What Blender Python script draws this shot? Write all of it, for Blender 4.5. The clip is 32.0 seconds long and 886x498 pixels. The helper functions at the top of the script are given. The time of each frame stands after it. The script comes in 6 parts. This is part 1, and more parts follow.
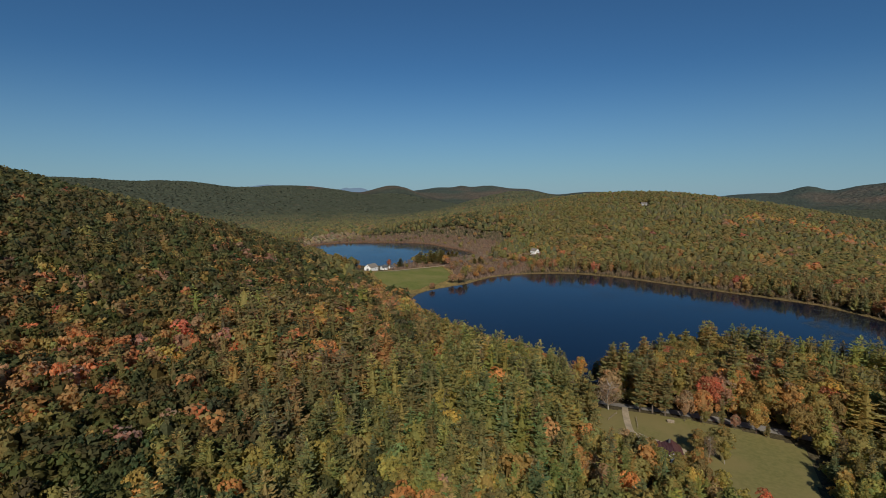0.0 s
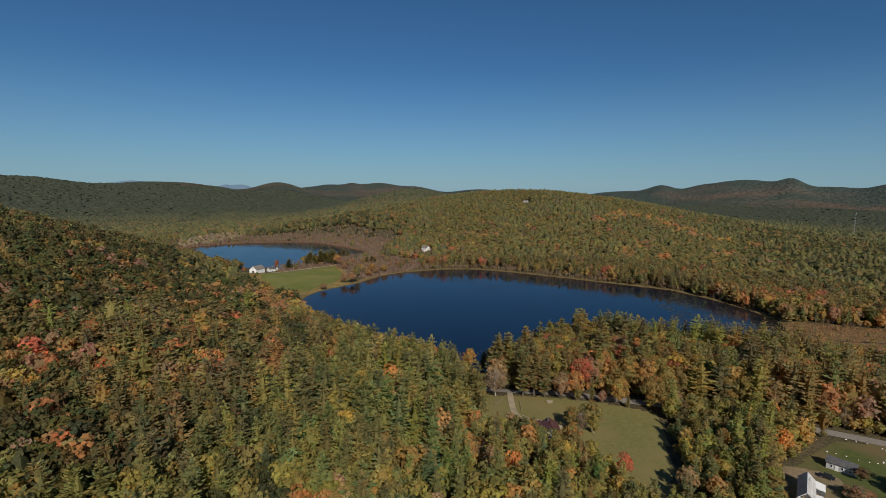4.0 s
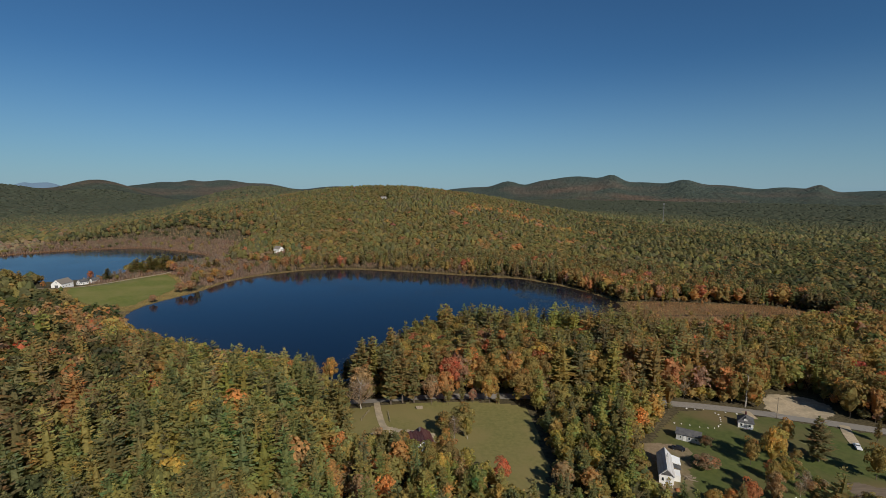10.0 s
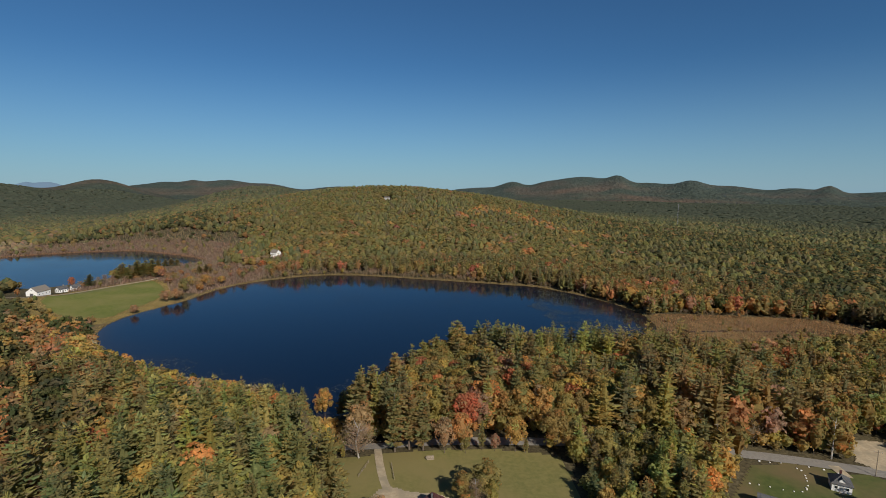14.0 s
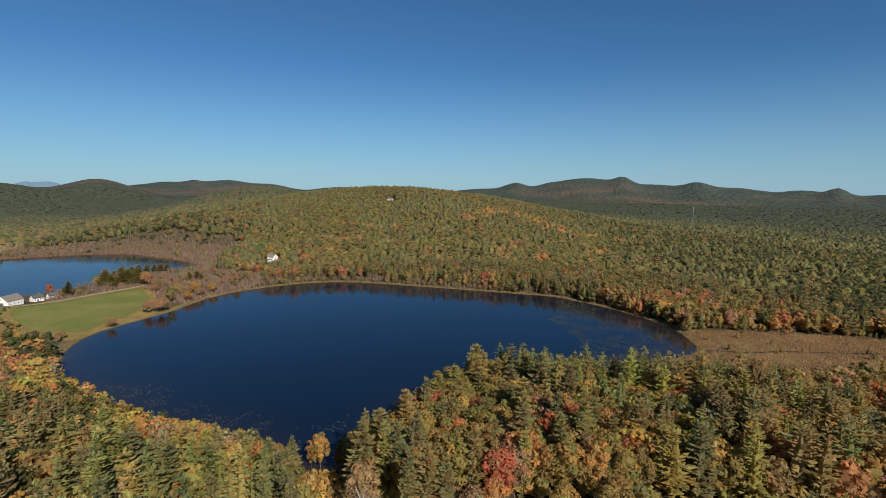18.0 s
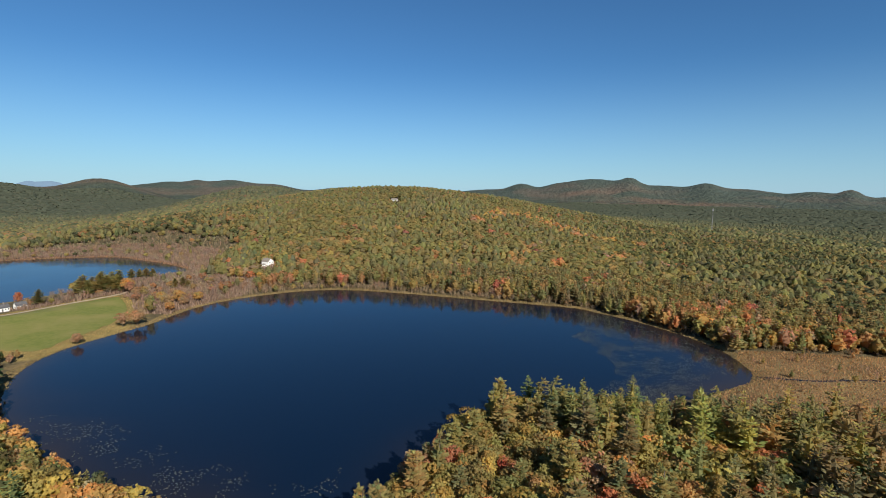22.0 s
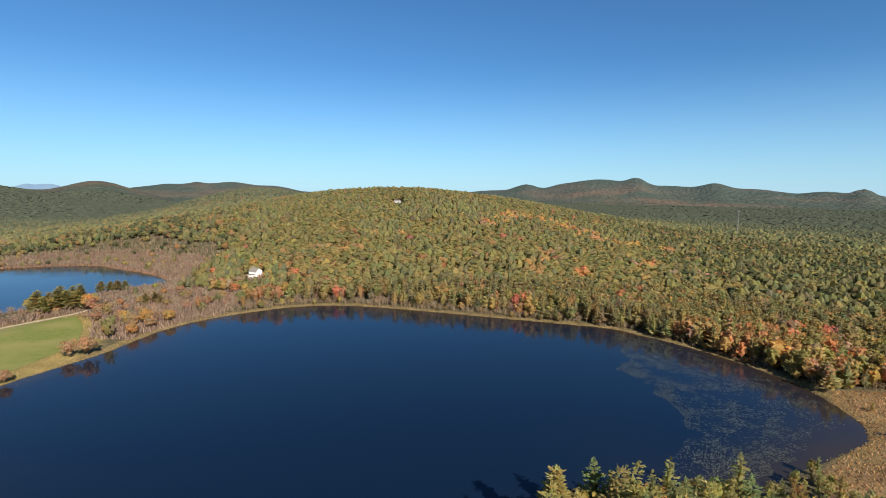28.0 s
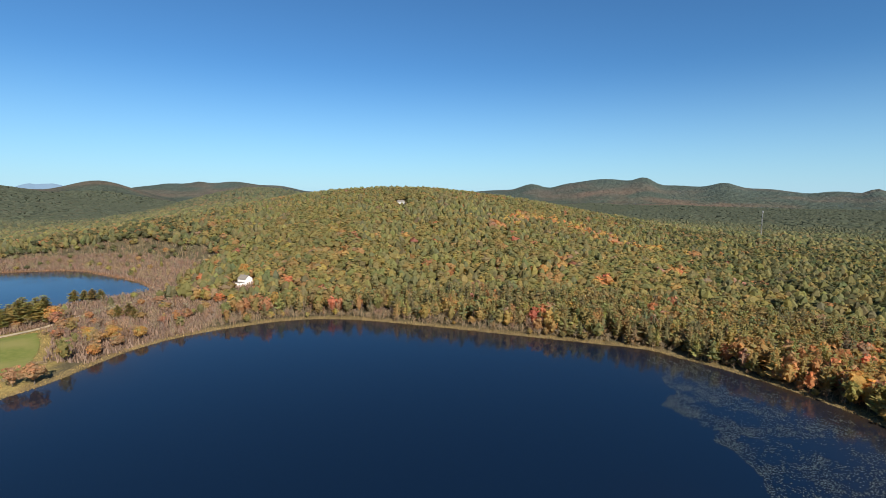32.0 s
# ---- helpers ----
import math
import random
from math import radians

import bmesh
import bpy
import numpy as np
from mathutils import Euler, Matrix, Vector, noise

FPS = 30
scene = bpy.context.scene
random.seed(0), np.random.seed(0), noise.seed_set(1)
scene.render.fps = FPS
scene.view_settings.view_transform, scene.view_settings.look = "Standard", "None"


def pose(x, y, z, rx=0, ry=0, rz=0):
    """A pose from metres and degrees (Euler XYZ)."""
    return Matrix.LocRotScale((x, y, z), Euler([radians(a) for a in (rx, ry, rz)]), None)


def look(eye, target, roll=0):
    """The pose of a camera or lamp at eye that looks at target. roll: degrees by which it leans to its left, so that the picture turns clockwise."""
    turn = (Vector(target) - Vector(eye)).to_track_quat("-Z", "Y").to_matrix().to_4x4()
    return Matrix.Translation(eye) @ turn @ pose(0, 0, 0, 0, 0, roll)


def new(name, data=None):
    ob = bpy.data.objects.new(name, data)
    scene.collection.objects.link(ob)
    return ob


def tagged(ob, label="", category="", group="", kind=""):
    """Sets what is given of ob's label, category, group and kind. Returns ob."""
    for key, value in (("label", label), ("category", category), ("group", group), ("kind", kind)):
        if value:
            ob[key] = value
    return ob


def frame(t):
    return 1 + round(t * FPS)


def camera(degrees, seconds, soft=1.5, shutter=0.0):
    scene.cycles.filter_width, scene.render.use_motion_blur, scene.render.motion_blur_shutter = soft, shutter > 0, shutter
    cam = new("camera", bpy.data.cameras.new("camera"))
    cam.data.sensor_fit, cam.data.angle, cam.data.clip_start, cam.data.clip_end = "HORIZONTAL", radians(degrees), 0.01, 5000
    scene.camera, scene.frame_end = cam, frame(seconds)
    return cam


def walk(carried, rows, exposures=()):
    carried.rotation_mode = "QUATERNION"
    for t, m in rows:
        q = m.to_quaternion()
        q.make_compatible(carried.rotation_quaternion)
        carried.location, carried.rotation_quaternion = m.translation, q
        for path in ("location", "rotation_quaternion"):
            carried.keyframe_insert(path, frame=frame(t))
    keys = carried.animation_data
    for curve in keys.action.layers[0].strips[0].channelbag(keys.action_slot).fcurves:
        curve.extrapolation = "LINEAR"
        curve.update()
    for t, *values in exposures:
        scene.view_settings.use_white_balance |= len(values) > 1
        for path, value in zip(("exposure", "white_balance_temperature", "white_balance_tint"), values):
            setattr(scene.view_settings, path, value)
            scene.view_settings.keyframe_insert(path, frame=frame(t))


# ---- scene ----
cam = camera(84.0, 32.0, soft=0.9)
PATH = [
    (0.0, 0.36, -82.37, 101.94, 26.926, -6.893, 0.20),
    (0.5, 0.47, -82.80, 102.10, 23.756, -6.984, 0.28),
    (1.0, 0.58, -83.24, 102.25, 19.919, -6.991, 0.35),
    (1.5, 0.69, -83.67, 102.41, 17.299, -7.041, 0.42),
    (2.0, 0.79, -84.10, 102.57, 16.179, -7.094, 0.50),
    (2.5, 1.13, -84.54, 102.78, 15.686, -7.089, 0.48),
    (4.5, 2.47, -86.28, 103.62, 12.754, -7.154, 0.40),
    (5.0, 2.42, -85.98, 103.65, 10.070, -7.123, 0.40),
    (5.5, 2.21, -85.19, 103.52, 5.924, -7.168, 0.45),
    (6.0, 1.99, -84.41, 103.40, 0.404, -7.121, 0.50),
    (6.5, 2.12, -83.68, 103.14, -1.728, -7.203, 0.45),
    (7.0, 2.24, -82.96, 102.89, -2.137, -7.152, 0.40),
    (7.5, 2.07, -81.33, 102.53, -2.458, -7.204, 0.40),
    (8.0, 1.89, -79.70, 102.18, -2.571, -7.239, 0.40),
    (8.5, 1.46, -76.90, 101.76, -2.548, -7.278, 0.35),
    (9.0, 1.03, -74.10, 101.34, -2.542, -7.296, 0.30),
    (9.5, 0.43, -70.08, 101.10, -2.202, -7.373, 0.20),
    (10.0, -0.18, -66.07, 100.85, -2.022, -7.408, 0.10),
    (10.5, -0.70, -61.35, 100.75, -1.984, -7.296, 0.20),
    (11.0, -1.22, -56.64, 100.64, -1.964, -7.295, 0.30),
    (12.0, -2.03, -47.03, 100.61, -1.935, -7.352, 0.20),
    (13.0, -2.57, -37.17, 100.61, -1.791, -7.324, 0.20),
    (14.5, -4.08, -22.44, 100.80, -1.618, -7.385, 0.20),
    (16.5, -7.88, -2.45, 100.81, -1.589, -7.325, 0.30),
    (18.0, -9.74, 12.20, 100.47, -1.473, -7.268, 0.40),
    (19.0, -10.83, 22.26, 100.14, -1.242, -7.298, 0.50),
    (20.0, -12.41, 33.09, 99.75, -1.299, -7.180, 0.60),
    (21.5, -13.16, 50.83, 99.22, -1.068, -7.181, 0.60),
    (23.0, -13.28, 67.28, 98.54, -0.837, -7.181, 0.40),
    (24.5, -13.73, 82.49, 98.02, -0.722, -7.238, 0.30),
    (25.5, -14.59, 92.44, 97.94, -0.750, -7.149, 0.30),
    (27.5, -17.99, 112.49, 97.90, -0.924, -7.124, 0.40),
    (28.0, -18.63, 117.74, 97.89, -0.664, -7.036, 0.30),
    (28.5, -18.79, 123.47, 97.89, -0.809, -7.096, 0.30),
    (30.0, -18.58, 140.47, 97.94, -0.346, -7.121, 0.20),
    (31.0, -19.39, 151.66, 97.87, -0.173, -7.153, 0.20),
    (32.0, -21.18, 162.82, 97.68, -0.173, -7.065, 0.30),
]
walk(cam, [(t, pose(x, y, z, 90 + p, 0, yaw) @ pose(0, 0, 0, 0, 0, r)) for t, x, y, z, yaw, p, r in PATH],
     [(0, -0.15), (8, -0.1), (14, 0.05), (19, 0.42), (23, 0.75), (25.5, 0.95), (28, 0.97), (32, 0.91)])

scene.view_settings.exposure = 0.0

# ---------------------------------------------------------------- sky and sun
SUN_TO = Vector((0.44, -0.90, 0.68)).normalized()
world = bpy.data.worlds.new("sky")
scene.world = world
world.use_nodes = True
wn = world.node_tree
wn.nodes.clear()
sky = wn.nodes.new("ShaderNodeTexSky")
sky.sky_type = "NISHITA"
sky.sun_disc = False
sky.sun_elevation = math.asin(SUN_TO.z)
sky.sun_rotation = math.atan2(SUN_TO.x, SUN_TO.y)
sky.altitude = 800
sky.air_density = 1.0
sky.dust_density = 0.0
sky.ozone_density = 9.0
bg = wn.nodes.new("ShaderNodeBackground")
bg.inputs["Strength"].default_value = 0.058
wo = wn.nodes.new("ShaderNodeOutputWorld")
clean = wn.nodes.new("ShaderNodeMixRGB")
clean.blend_type = "MULTIPLY"
clean.inputs["Fac"].default_value = 1.0
clean.inputs["Color2"].default_value = (0.74, 1.0, 1.02, 1)
wn.links.new(sky.outputs[0], clean.inputs["Color1"])
coord = wn.nodes.new("ShaderNodeTexCoord")
split = wn.nodes.new("ShaderNodeSeparateXYZ")
low = wn.nodes.new("ShaderNodeMapRange")
low.interpolation_type = "SMOOTHSTEP"
low.inputs["From Min"].default_value, low.inputs["From Max"].default_value = -0.16, 0.24
low.inputs["To Min"].default_value, low.inputs["To Max"].default_value = 1.0, 0.0
haze = wn.nodes.new("ShaderNodeMixRGB")
haze.inputs["Color2"].default_value = (4.1, 6.5, 8.5, 1)
wn.links.new(coord.outputs["Generated"], split.inputs[0])
wn.links.new(split.outputs["Z"], low.inputs["Value"])
wn.links.new(low.outputs[0], haze.inputs["Fac"])
wn.links.new(clean.outputs[0], haze.inputs["Color1"])
wn.links.new(haze.outputs[0], bg.inputs["Color"])
wn.links.new(bg.outputs[0], wo.inputs["Surface"])
sun_data = bpy.data.lights.new("sun", "SUN")
sun_data.energy = 4.6
sun_data.angle = radians(0.53)
sun_data.color = (1.0, 0.93, 0.82)
sun = new("sun", sun_data)
sun.matrix_world = look(SUN_TO * 500, (0, 0, 0))


# ---------------------------------------------------------------- materials
def node_mat(name, rough=0.9):
    m = bpy.data.materials.new(name)
    m.use_nodes = True
    nt = m.node_tree
    return m, nt, nt.nodes["Principled BSDF"]


def rgba(c):
    return (c[0], c[1], c[2], 1.0)


def surface(name, a, b, scale, rough=0.85, bump=0.0, bump_scale=None, metal=0.0, detail=5.0, third=None, big=0.06, stretch=(1, 1, 1)):
    """Two tones mixed by fine noise, a third by broad stains, and a fine relief; sizes in metres."""
    m, nt, p = node_mat(name)
    geo = nt.nodes.new("ShaderNodeTexCoord")
    mp = nt.nodes.new("ShaderNodeMapping")
    mp.inputs["Scale"].default_value = stretch
    nt.links.new(geo.outputs["Object"], mp.inputs["Vector"])
    n = nt.nodes.new("ShaderNodeTexNoise")
    n.inputs["Scale"].default_value = scale
    n.inputs["Detail"].default_value = detail
    nt.links.new(mp.outputs[0], n.inputs["Vector"])
    r = nt.nodes.new("ShaderNodeValToRGB")
    r.color_ramp.elements[0].position, r.color_ramp.elements[1].position = 0.35, 0.65
    r.color_ramp.elements[0].color, r.color_ramp.elements[1].color = rgba(a), rgba(b)
    nt.links.new(n.outputs["Fac"], r.inputs["Fac"])
    out = r.outputs["Color"]
    if third:
        n2 = nt.nodes.new("ShaderNodeTexNoise")
        n2.inputs["Scale"].default_value = big
        n2.inputs["Detail"].default_value = 4
        nt.links.new(mp.outputs[0], n2.inputs["Vector"])
        r2 = nt.nodes.new("ShaderNodeValToRGB")
        r2.color_ramp.elements[0].position, r2.color_ramp.elements[1].position = 0.42, 0.66
        nt.links.new(n2.outputs["Fac"], r2.inputs["Fac"])
        mx = nt.nodes.new("ShaderNodeMixRGB")
        mx.inputs["Color2"].default_value = rgba(third)
        nt.links.new(r2.outputs["Color"], mx.inputs["Fac"])
        nt.links.new(out, mx.inputs["Color1"])
        out = mx.outputs["Color"]
    nt.links.new(out, p.inputs["Base Color"])
    p.inputs["Roughness"].default_value = rough
    p.inputs["Metallic"].default_value = metal
    p.inputs["Specular IOR Level"].default_value = 0.3
    if bump:
        nb = nt.nodes.new("ShaderNodeTexNoise")
        nb.inputs["Scale"].default_value = bump_scale or scale
        nb.inputs["Detail"].default_value = 4
        nt.links.new(mp.outputs[0], nb.inputs["Vector"])
        bn = nt.nodes.new("ShaderNodeBump")
        bn.inputs["Strength"].default_value = bump
        nt.links.new(nb.outputs["Fac"], bn.inputs["Height"])
        nt.links.new(bn.outputs["Normal"], p.inputs["Normal"])
    return m


def foliage(name):
    """Leaf colour comes from the mesh, one tone to a spray, turned a little from tree to tree; light passes through the leaves."""
    m, nt, p = node_mat(name)
    at = nt.nodes.new("ShaderNodeAttribute")
    at.attribute_name = "leaf"
    oi = nt.nodes.new("ShaderNodeObjectInfo")
    mr = nt.nodes.new("ShaderNodeMapRange")
    mr.inputs["To Min"].default_value, mr.inputs["To Max"].default_value = 0.478, 0.522
    nt.links.new(oi.outputs["Random"], mr.inputs["Value"])
    geo = nt.nodes.new("ShaderNodeNewGeometry")
    nz = nt.nodes.new("ShaderNodeTexNoise")
    nz.inputs["Scale"].default_value = 1.7
    nz.inputs["Detail"].default_value = 3
    nt.links.new(geo.outputs["Position"], nz.inputs["Vector"])
    mv = nt.nodes.new("ShaderNodeMapRange")
    mv.inputs["From Min"].default_value, mv.inputs["From Max"].default_value = 0.3, 0.7
    mv.inputs["To Min"].default_value, mv.inputs["To Max"].default_value = 0.84, 1.18
    nt.links.new(nz.outputs["Fac"], mv.inputs["Value"])
    hs = nt.nodes.new("ShaderNodeHueSaturation")
    nt.links.new(mr.outputs[0], hs.inputs["Hue"])
    nt.links.new(mv.outputs[0], hs.inputs["Value"])
    nt.links.new(at.outputs["Color"], hs.inputs["Color"])
    df = nt.nodes.new("ShaderNodeBsdfDiffuse")
    tr = nt.nodes.new("ShaderNodeBsdfTranslucent")
    mx = nt.nodes.new("ShaderNodeMixShader")
    mx.inputs["Fac"].default_value = 0.50
    for sh, k in ((df, (1.86, 1.82, 1.80)), (tr, (2.84, 2.62, 1.98))):
        tint = nt.nodes.new("ShaderNodeMixRGB")
        tint.blend_type = "MULTIPLY"
        tint.inputs["Fac"].default_value = 1.0
        tint.inputs["Color2"].default_value = rgba(k)
        nt.links.new(hs.outputs["Color"], tint.inputs["Color1"])
        nt.links.new(tint.outputs["Color"], sh.inputs["Color"])
    nt.links.new(df.outputs[0], mx.inputs[1])
    nt.links.new(tr.outputs[0], mx.inputs[2])
    nt.links.new(mx.outputs[0], nt.nodes["Material Output"].inputs["Surface"])
    nt.nodes.remove(p)
    return m


def ground_material():
    """Leaf litter, marsh and shore grass by zone, with patches and clods."""
    m, nt, p = node_mat("ground_soil")
    at = nt.nodes.new("ShaderNodeAttribute")
    at.attribute_name = "soil"
    geo = nt.nodes.new("ShaderNodeNewGeometry")
    v = []
    for sc, lo, hi in ((0.9, 0.6, 1.4), (0.06, 0.75, 1.25)):
        n = nt.nodes.new("ShaderNodeTexNoise")
        n.inputs["Scale"].default_value, n.inputs["Detail"].default_value = sc, 6
        nt.links.new(geo.outputs["Position"], n.inputs["Vector"])
        mr = nt.nodes.new("ShaderNodeMapRange")
        mr.inputs["From Min"].default_value, mr.inputs["From Max"].default_value = 0.3, 0.7
        mr.inputs["To Min"].default_value, mr.inputs["To Max"].default_value = lo, hi
        nt.links.new(n.outputs["Fac"], mr.inputs["Value"])
        v.append((mr, n))
    mu = nt.nodes.new("ShaderNodeMath")
    mu.operation = "MULTIPLY"
    nt.links.new(v[0][0].outputs[0], mu.inputs[0])
    nt.links.new(v[1][0].outputs[0], mu.inputs[1])
    hs = nt.nodes.new("ShaderNodeHueSaturation")
    nt.links.new(mu.outputs[0], hs.inputs["Value"])
    nt.links.new(at.outputs["Color"], hs.inputs["Color"])
    nt.links.new(hs.outputs["Color"], p.inputs["Base Color"])
    p.inputs["Roughness"].default_value = 1.0
    p.inputs["Specular IOR Level"].default_value = 0.1
    bn = nt.nodes.new("ShaderNodeBump")
    bn.inputs["Strength"].default_value = 0.6
    bn.inputs["Distance"].default_value = 0.5
    nt.links.new(v[0][1].outputs["Fac"], bn.inputs["Height"])
    # closed treetops of the far slopes
    ca = nt.nodes.new("ShaderNodeAttribute")
    ca.attribute_name = "canopy"
    vo = nt.nodes.new("ShaderNodeTexNoise")
    vo.inputs["Scale"].default_value, vo.inputs["Detail"].default_value = 0.035, 4
    nt.links.new(geo.outputs["Position"], vo.inputs["Vector"])
    tops = nt.nodes.new("ShaderNodeMath")
    tops.operation = "MULTIPLY"
    nt.links.new(vo.outputs["Fac"], tops.inputs[0])
    nt.links.new(ca.outputs["Fac"], tops.inputs[1])
    b2 = nt.nodes.new("ShaderNodeBump")
    b2.inputs["Strength"].default_value = 1.0
    b2.inputs["Distance"].default_value = 22.0
    nt.links.new(tops.outputs[0], b2.inputs["Height"])
    nt.links.new(bn.outputs["Normal"], b2.inputs["Normal"])
    nt.links.new(b2.outputs["Normal"], p.inputs["Normal"])
    return m


def water_material():
    m, nt, p = node_mat("lake_water")
    geo = nt.nodes.new("ShaderNodeNewGeometry")
    n2 = nt.nodes.new("ShaderNodeTexNoise")
    n2.inputs["Scale"].default_value, n2.inputs["Detail"].default_value = 0.02, 3
    nt.links.new(geo.outputs["Position"], n2.inputs["Vector"])
    mr = nt.nodes.new("ShaderNodeMapRange")
    mr.inputs["From Min"].default_value, mr.inputs["From Max"].default_value = 0.35, 0.65
    mr.inputs["To Min"].default_value, mr.inputs["To Max"].default_value = 0.05, 0.14
    nt.links.new(n2.outputs["Fac"], mr.inputs["Value"])
    nt.links.new(mr.outputs[0], p.inputs["Roughness"])
    n = nt.nodes.new("ShaderNodeTexNoise")
    n.inputs["Scale"].default_value, n.inputs["Detail"].default_value = 0.9, 5
    nt.links.new(geo.outputs["Position"], n.inputs["Vector"])
    bn = nt.nodes.new("ShaderNodeBump")
    bn.inputs["Strength"].default_value = 0.058
    bn.inputs["Distance"].default_value = 0.25
    nt.links.new(n.outputs["Fac"], bn.inputs["Height"])
    nt.links.new(bn.outputs["Normal"], p.inputs["Normal"])
    # brown margin: shallow bed, with tree reflections painted into the base colour
    sh = nt.nodes.new("ShaderNodeAttribute")
    sh.attribute_name = "shore_brown"
    mx = nt.nodes.new("ShaderNodeMixRGB")
    mx.inputs["Color1"].default_value = (0.003, 0.010, 0.026, 1)
    mx.inputs["Color2"].default_value = (0.032, 0.021, 0.011, 1)
    nt.links.new(sh.outputs["Fac"], mx.inputs["Fac"])
    nt.links.new(mx.outputs["Color"], p.inputs["Base Color"])
    p.inputs["IOR"].default_value = 1.33
    return m


LEAF = foliage("foliage")
SOIL = ground_material()
WATER = water_material()
BARK = surface("bark", (0.10, 0.075, 0.055), (0.17, 0.14, 0.11), 3.0, bump=0.4)
PALE_BARK = surface("pale_bark", (0.30, 0.27, 0.23), (0.46, 0.43, 0.38), 2.5, bump=0.3)
MEADOW = surface("dry_meadow_grass", (0.150, 0.142, 0.044), (0.205, 0.180, 0.060), 0.7, bump=0.5, bump_scale=2.0, third=(0.215, 0.176, 0.066), big=0.05)
FIELD = surface("mown_field_grass", (0.120, 0.138, 0.024), (0.155, 0.165, 0.036), 0.35, bump=0.4, bump_scale=1.5, third=(0.195, 0.178, 0.052), big=0.035)
LAWN = surface("lawn_grass", (0.066, 0.086, 0.020), (0.094, 0.108, 0.028), 0.5, bump=0.4, bump_scale=2.0, third=(0.150, 0.112, 0.050), big=0.045)
ASPHALT = surface("worn_asphalt", (0.20, 0.18, 0.155), (0.27, 0.245, 0.21), 1.2, rough=0.9, third=(0.23, 0.21, 0.18), big=0.15)
GRAVEL = surface("pale_gravel", (0.38, 0.295, 0.19), (0.48, 0.385, 0.26), 1.0, bump=0.4, bump_scale=4.0, third=(0.30, 0.25, 0.17), big=0.2)
TILLED = surface("tilled_earth", (0.13, 0.10, 0.07), (0.19, 0.145, 0.10), 0.8, bump=0.6, stretch=(0.3, 2.0, 1.0))
DIRT = surface("dry_yard_earth", (0.20, 0.145, 0.085), (0.27, 0.20, 0.125), 0.9, bump=0.4, bump_scale=3.0, third=(0.14, 0.12, 0.05), big=0.12)
WHITE = surface("white_clapboard", (0.74, 0.73, 0.70), (0.82, 0.81, 0.78), 1.5, rough=0.6, bump=0.1, bump_scale=6.0, stretch=(0.3, 0.3, 5.0))
GREYWALL = surface("grey_clapboard", (0.42, 0.42, 0.41), (0.50, 0.50, 0.48), 1.5, rough=0.7, bump=0.1, bump_scale=6.0, stretch=(0.3, 0.3, 5.0))
SHINGLE = surface("dark_shingle", (0.055, 0.055, 0.06), (0.095, 0.095, 0.10), 3.0, bump=0.4, third=(0.12, 0.115, 0.11), big=0.5)
BROWNROOF = surface("brown_shingle", (0.17, 0.145, 0.12), (0.23, 0.20, 0.17), 3.0, bump=0.4, third=(0.20, 0.18, 0.15), big=0.4)
REDROOF = surface("maroon_metal_roof", (0.075, 0.022, 0.022), (0.11, 0.034, 0.032), 1.2, rough=0.5, third=(0.13, 0.07, 0.06), big=0.6, stretch=(4.0, 0.4, 1.0))
TINROOF = surface("galvanised_roof", (0.50, 0.50, 0.50), (0.66, 0.66, 0.66), 1.0, rough=0.45, third=(0.42, 0.38, 0.34), big=0.5, stretch=(4.0, 0.5, 1.0))
TRIM = surface("white_trim", (0.76, 0.76, 0.74), (0.82, 0.82, 0.80), 4.0, rough=0.5)
WOOD = surface("weathered_wood", (0.20, 0.16, 0.11), (0.32, 0.26, 0.19), 3.0, bump=0.3)
STEEL = surface("galvanised_steel", (0.45, 0.46, 0.47), (0.58, 0.59, 0.60), 3.0, rough=0.45, metal=0.6)
MASTGREY = surface("mast_grey", (0.24, 0.24, 0.25), (0.32, 0.32, 0.33), 3.0, rough=0.6, metal=0.3)
# horizon ridges: the blue of distance haze is put into the base colour
FARHAZE = surface("far_haze_blue", (0.105, 0.165, 0.235), (0.12, 0.18, 0.25), 0.004, rough=1.0)
STONE = surface("whitewashed_stone", (0.62, 0.60, 0.55), (0.78, 0.76, 0.72), 4.0, bump=0.4)
ROCK = surface("granite_ledge", (0.26, 0.24, 0.21), (0.40, 0.38, 0.34), 0.8, bump=0.6, third=(0.18, 0.17, 0.14), big=0.2)
CARPAINT = surface("dark_car_paint", (0.015, 0.016, 0.020), (0.025, 0.026, 0.030), 2.0, rough=0.25)
WHITEPAINT = surface("white_car_paint", (0.70, 0.70, 0.70), (0.76, 0.76, 0.76), 2.0, rough=0.3)
RUBBER = surface("tyre_rubber", (0.015, 0.015, 0.015), (0.03, 0.03, 0.03), 8.0)
GLASS, _nt, _p = node_mat("window_glass")
_p.inputs["Base Color"].default_value = (0.02, 0.025, 0.03, 1)
_p.inputs["Roughness"].default_value = 0.06
ORANGE = surface("orange_tarp", (0.26, 0.10, 0.04), (0.33, 0.14, 0.06), 3.0)


# ---------------------------------------------------------------- helpers of this scene
def part(name, bm, material, parent, label=""):
    me = bpy.data.meshes.new(name)
    bm.normal_update()
    bm.to_mesh(me)
    bm.free()
    me.materials.append(material)
    ob = new(name, me)
    ob.parent = parent
    if label:
        tagged(ob, label)
    return ob


def thing(name, m, label, category, group=""):
    ob = new(name)
    ob.matrix_world = m
    ob.empty_display_size = 0.5
    return tagged(ob, label, category, group)


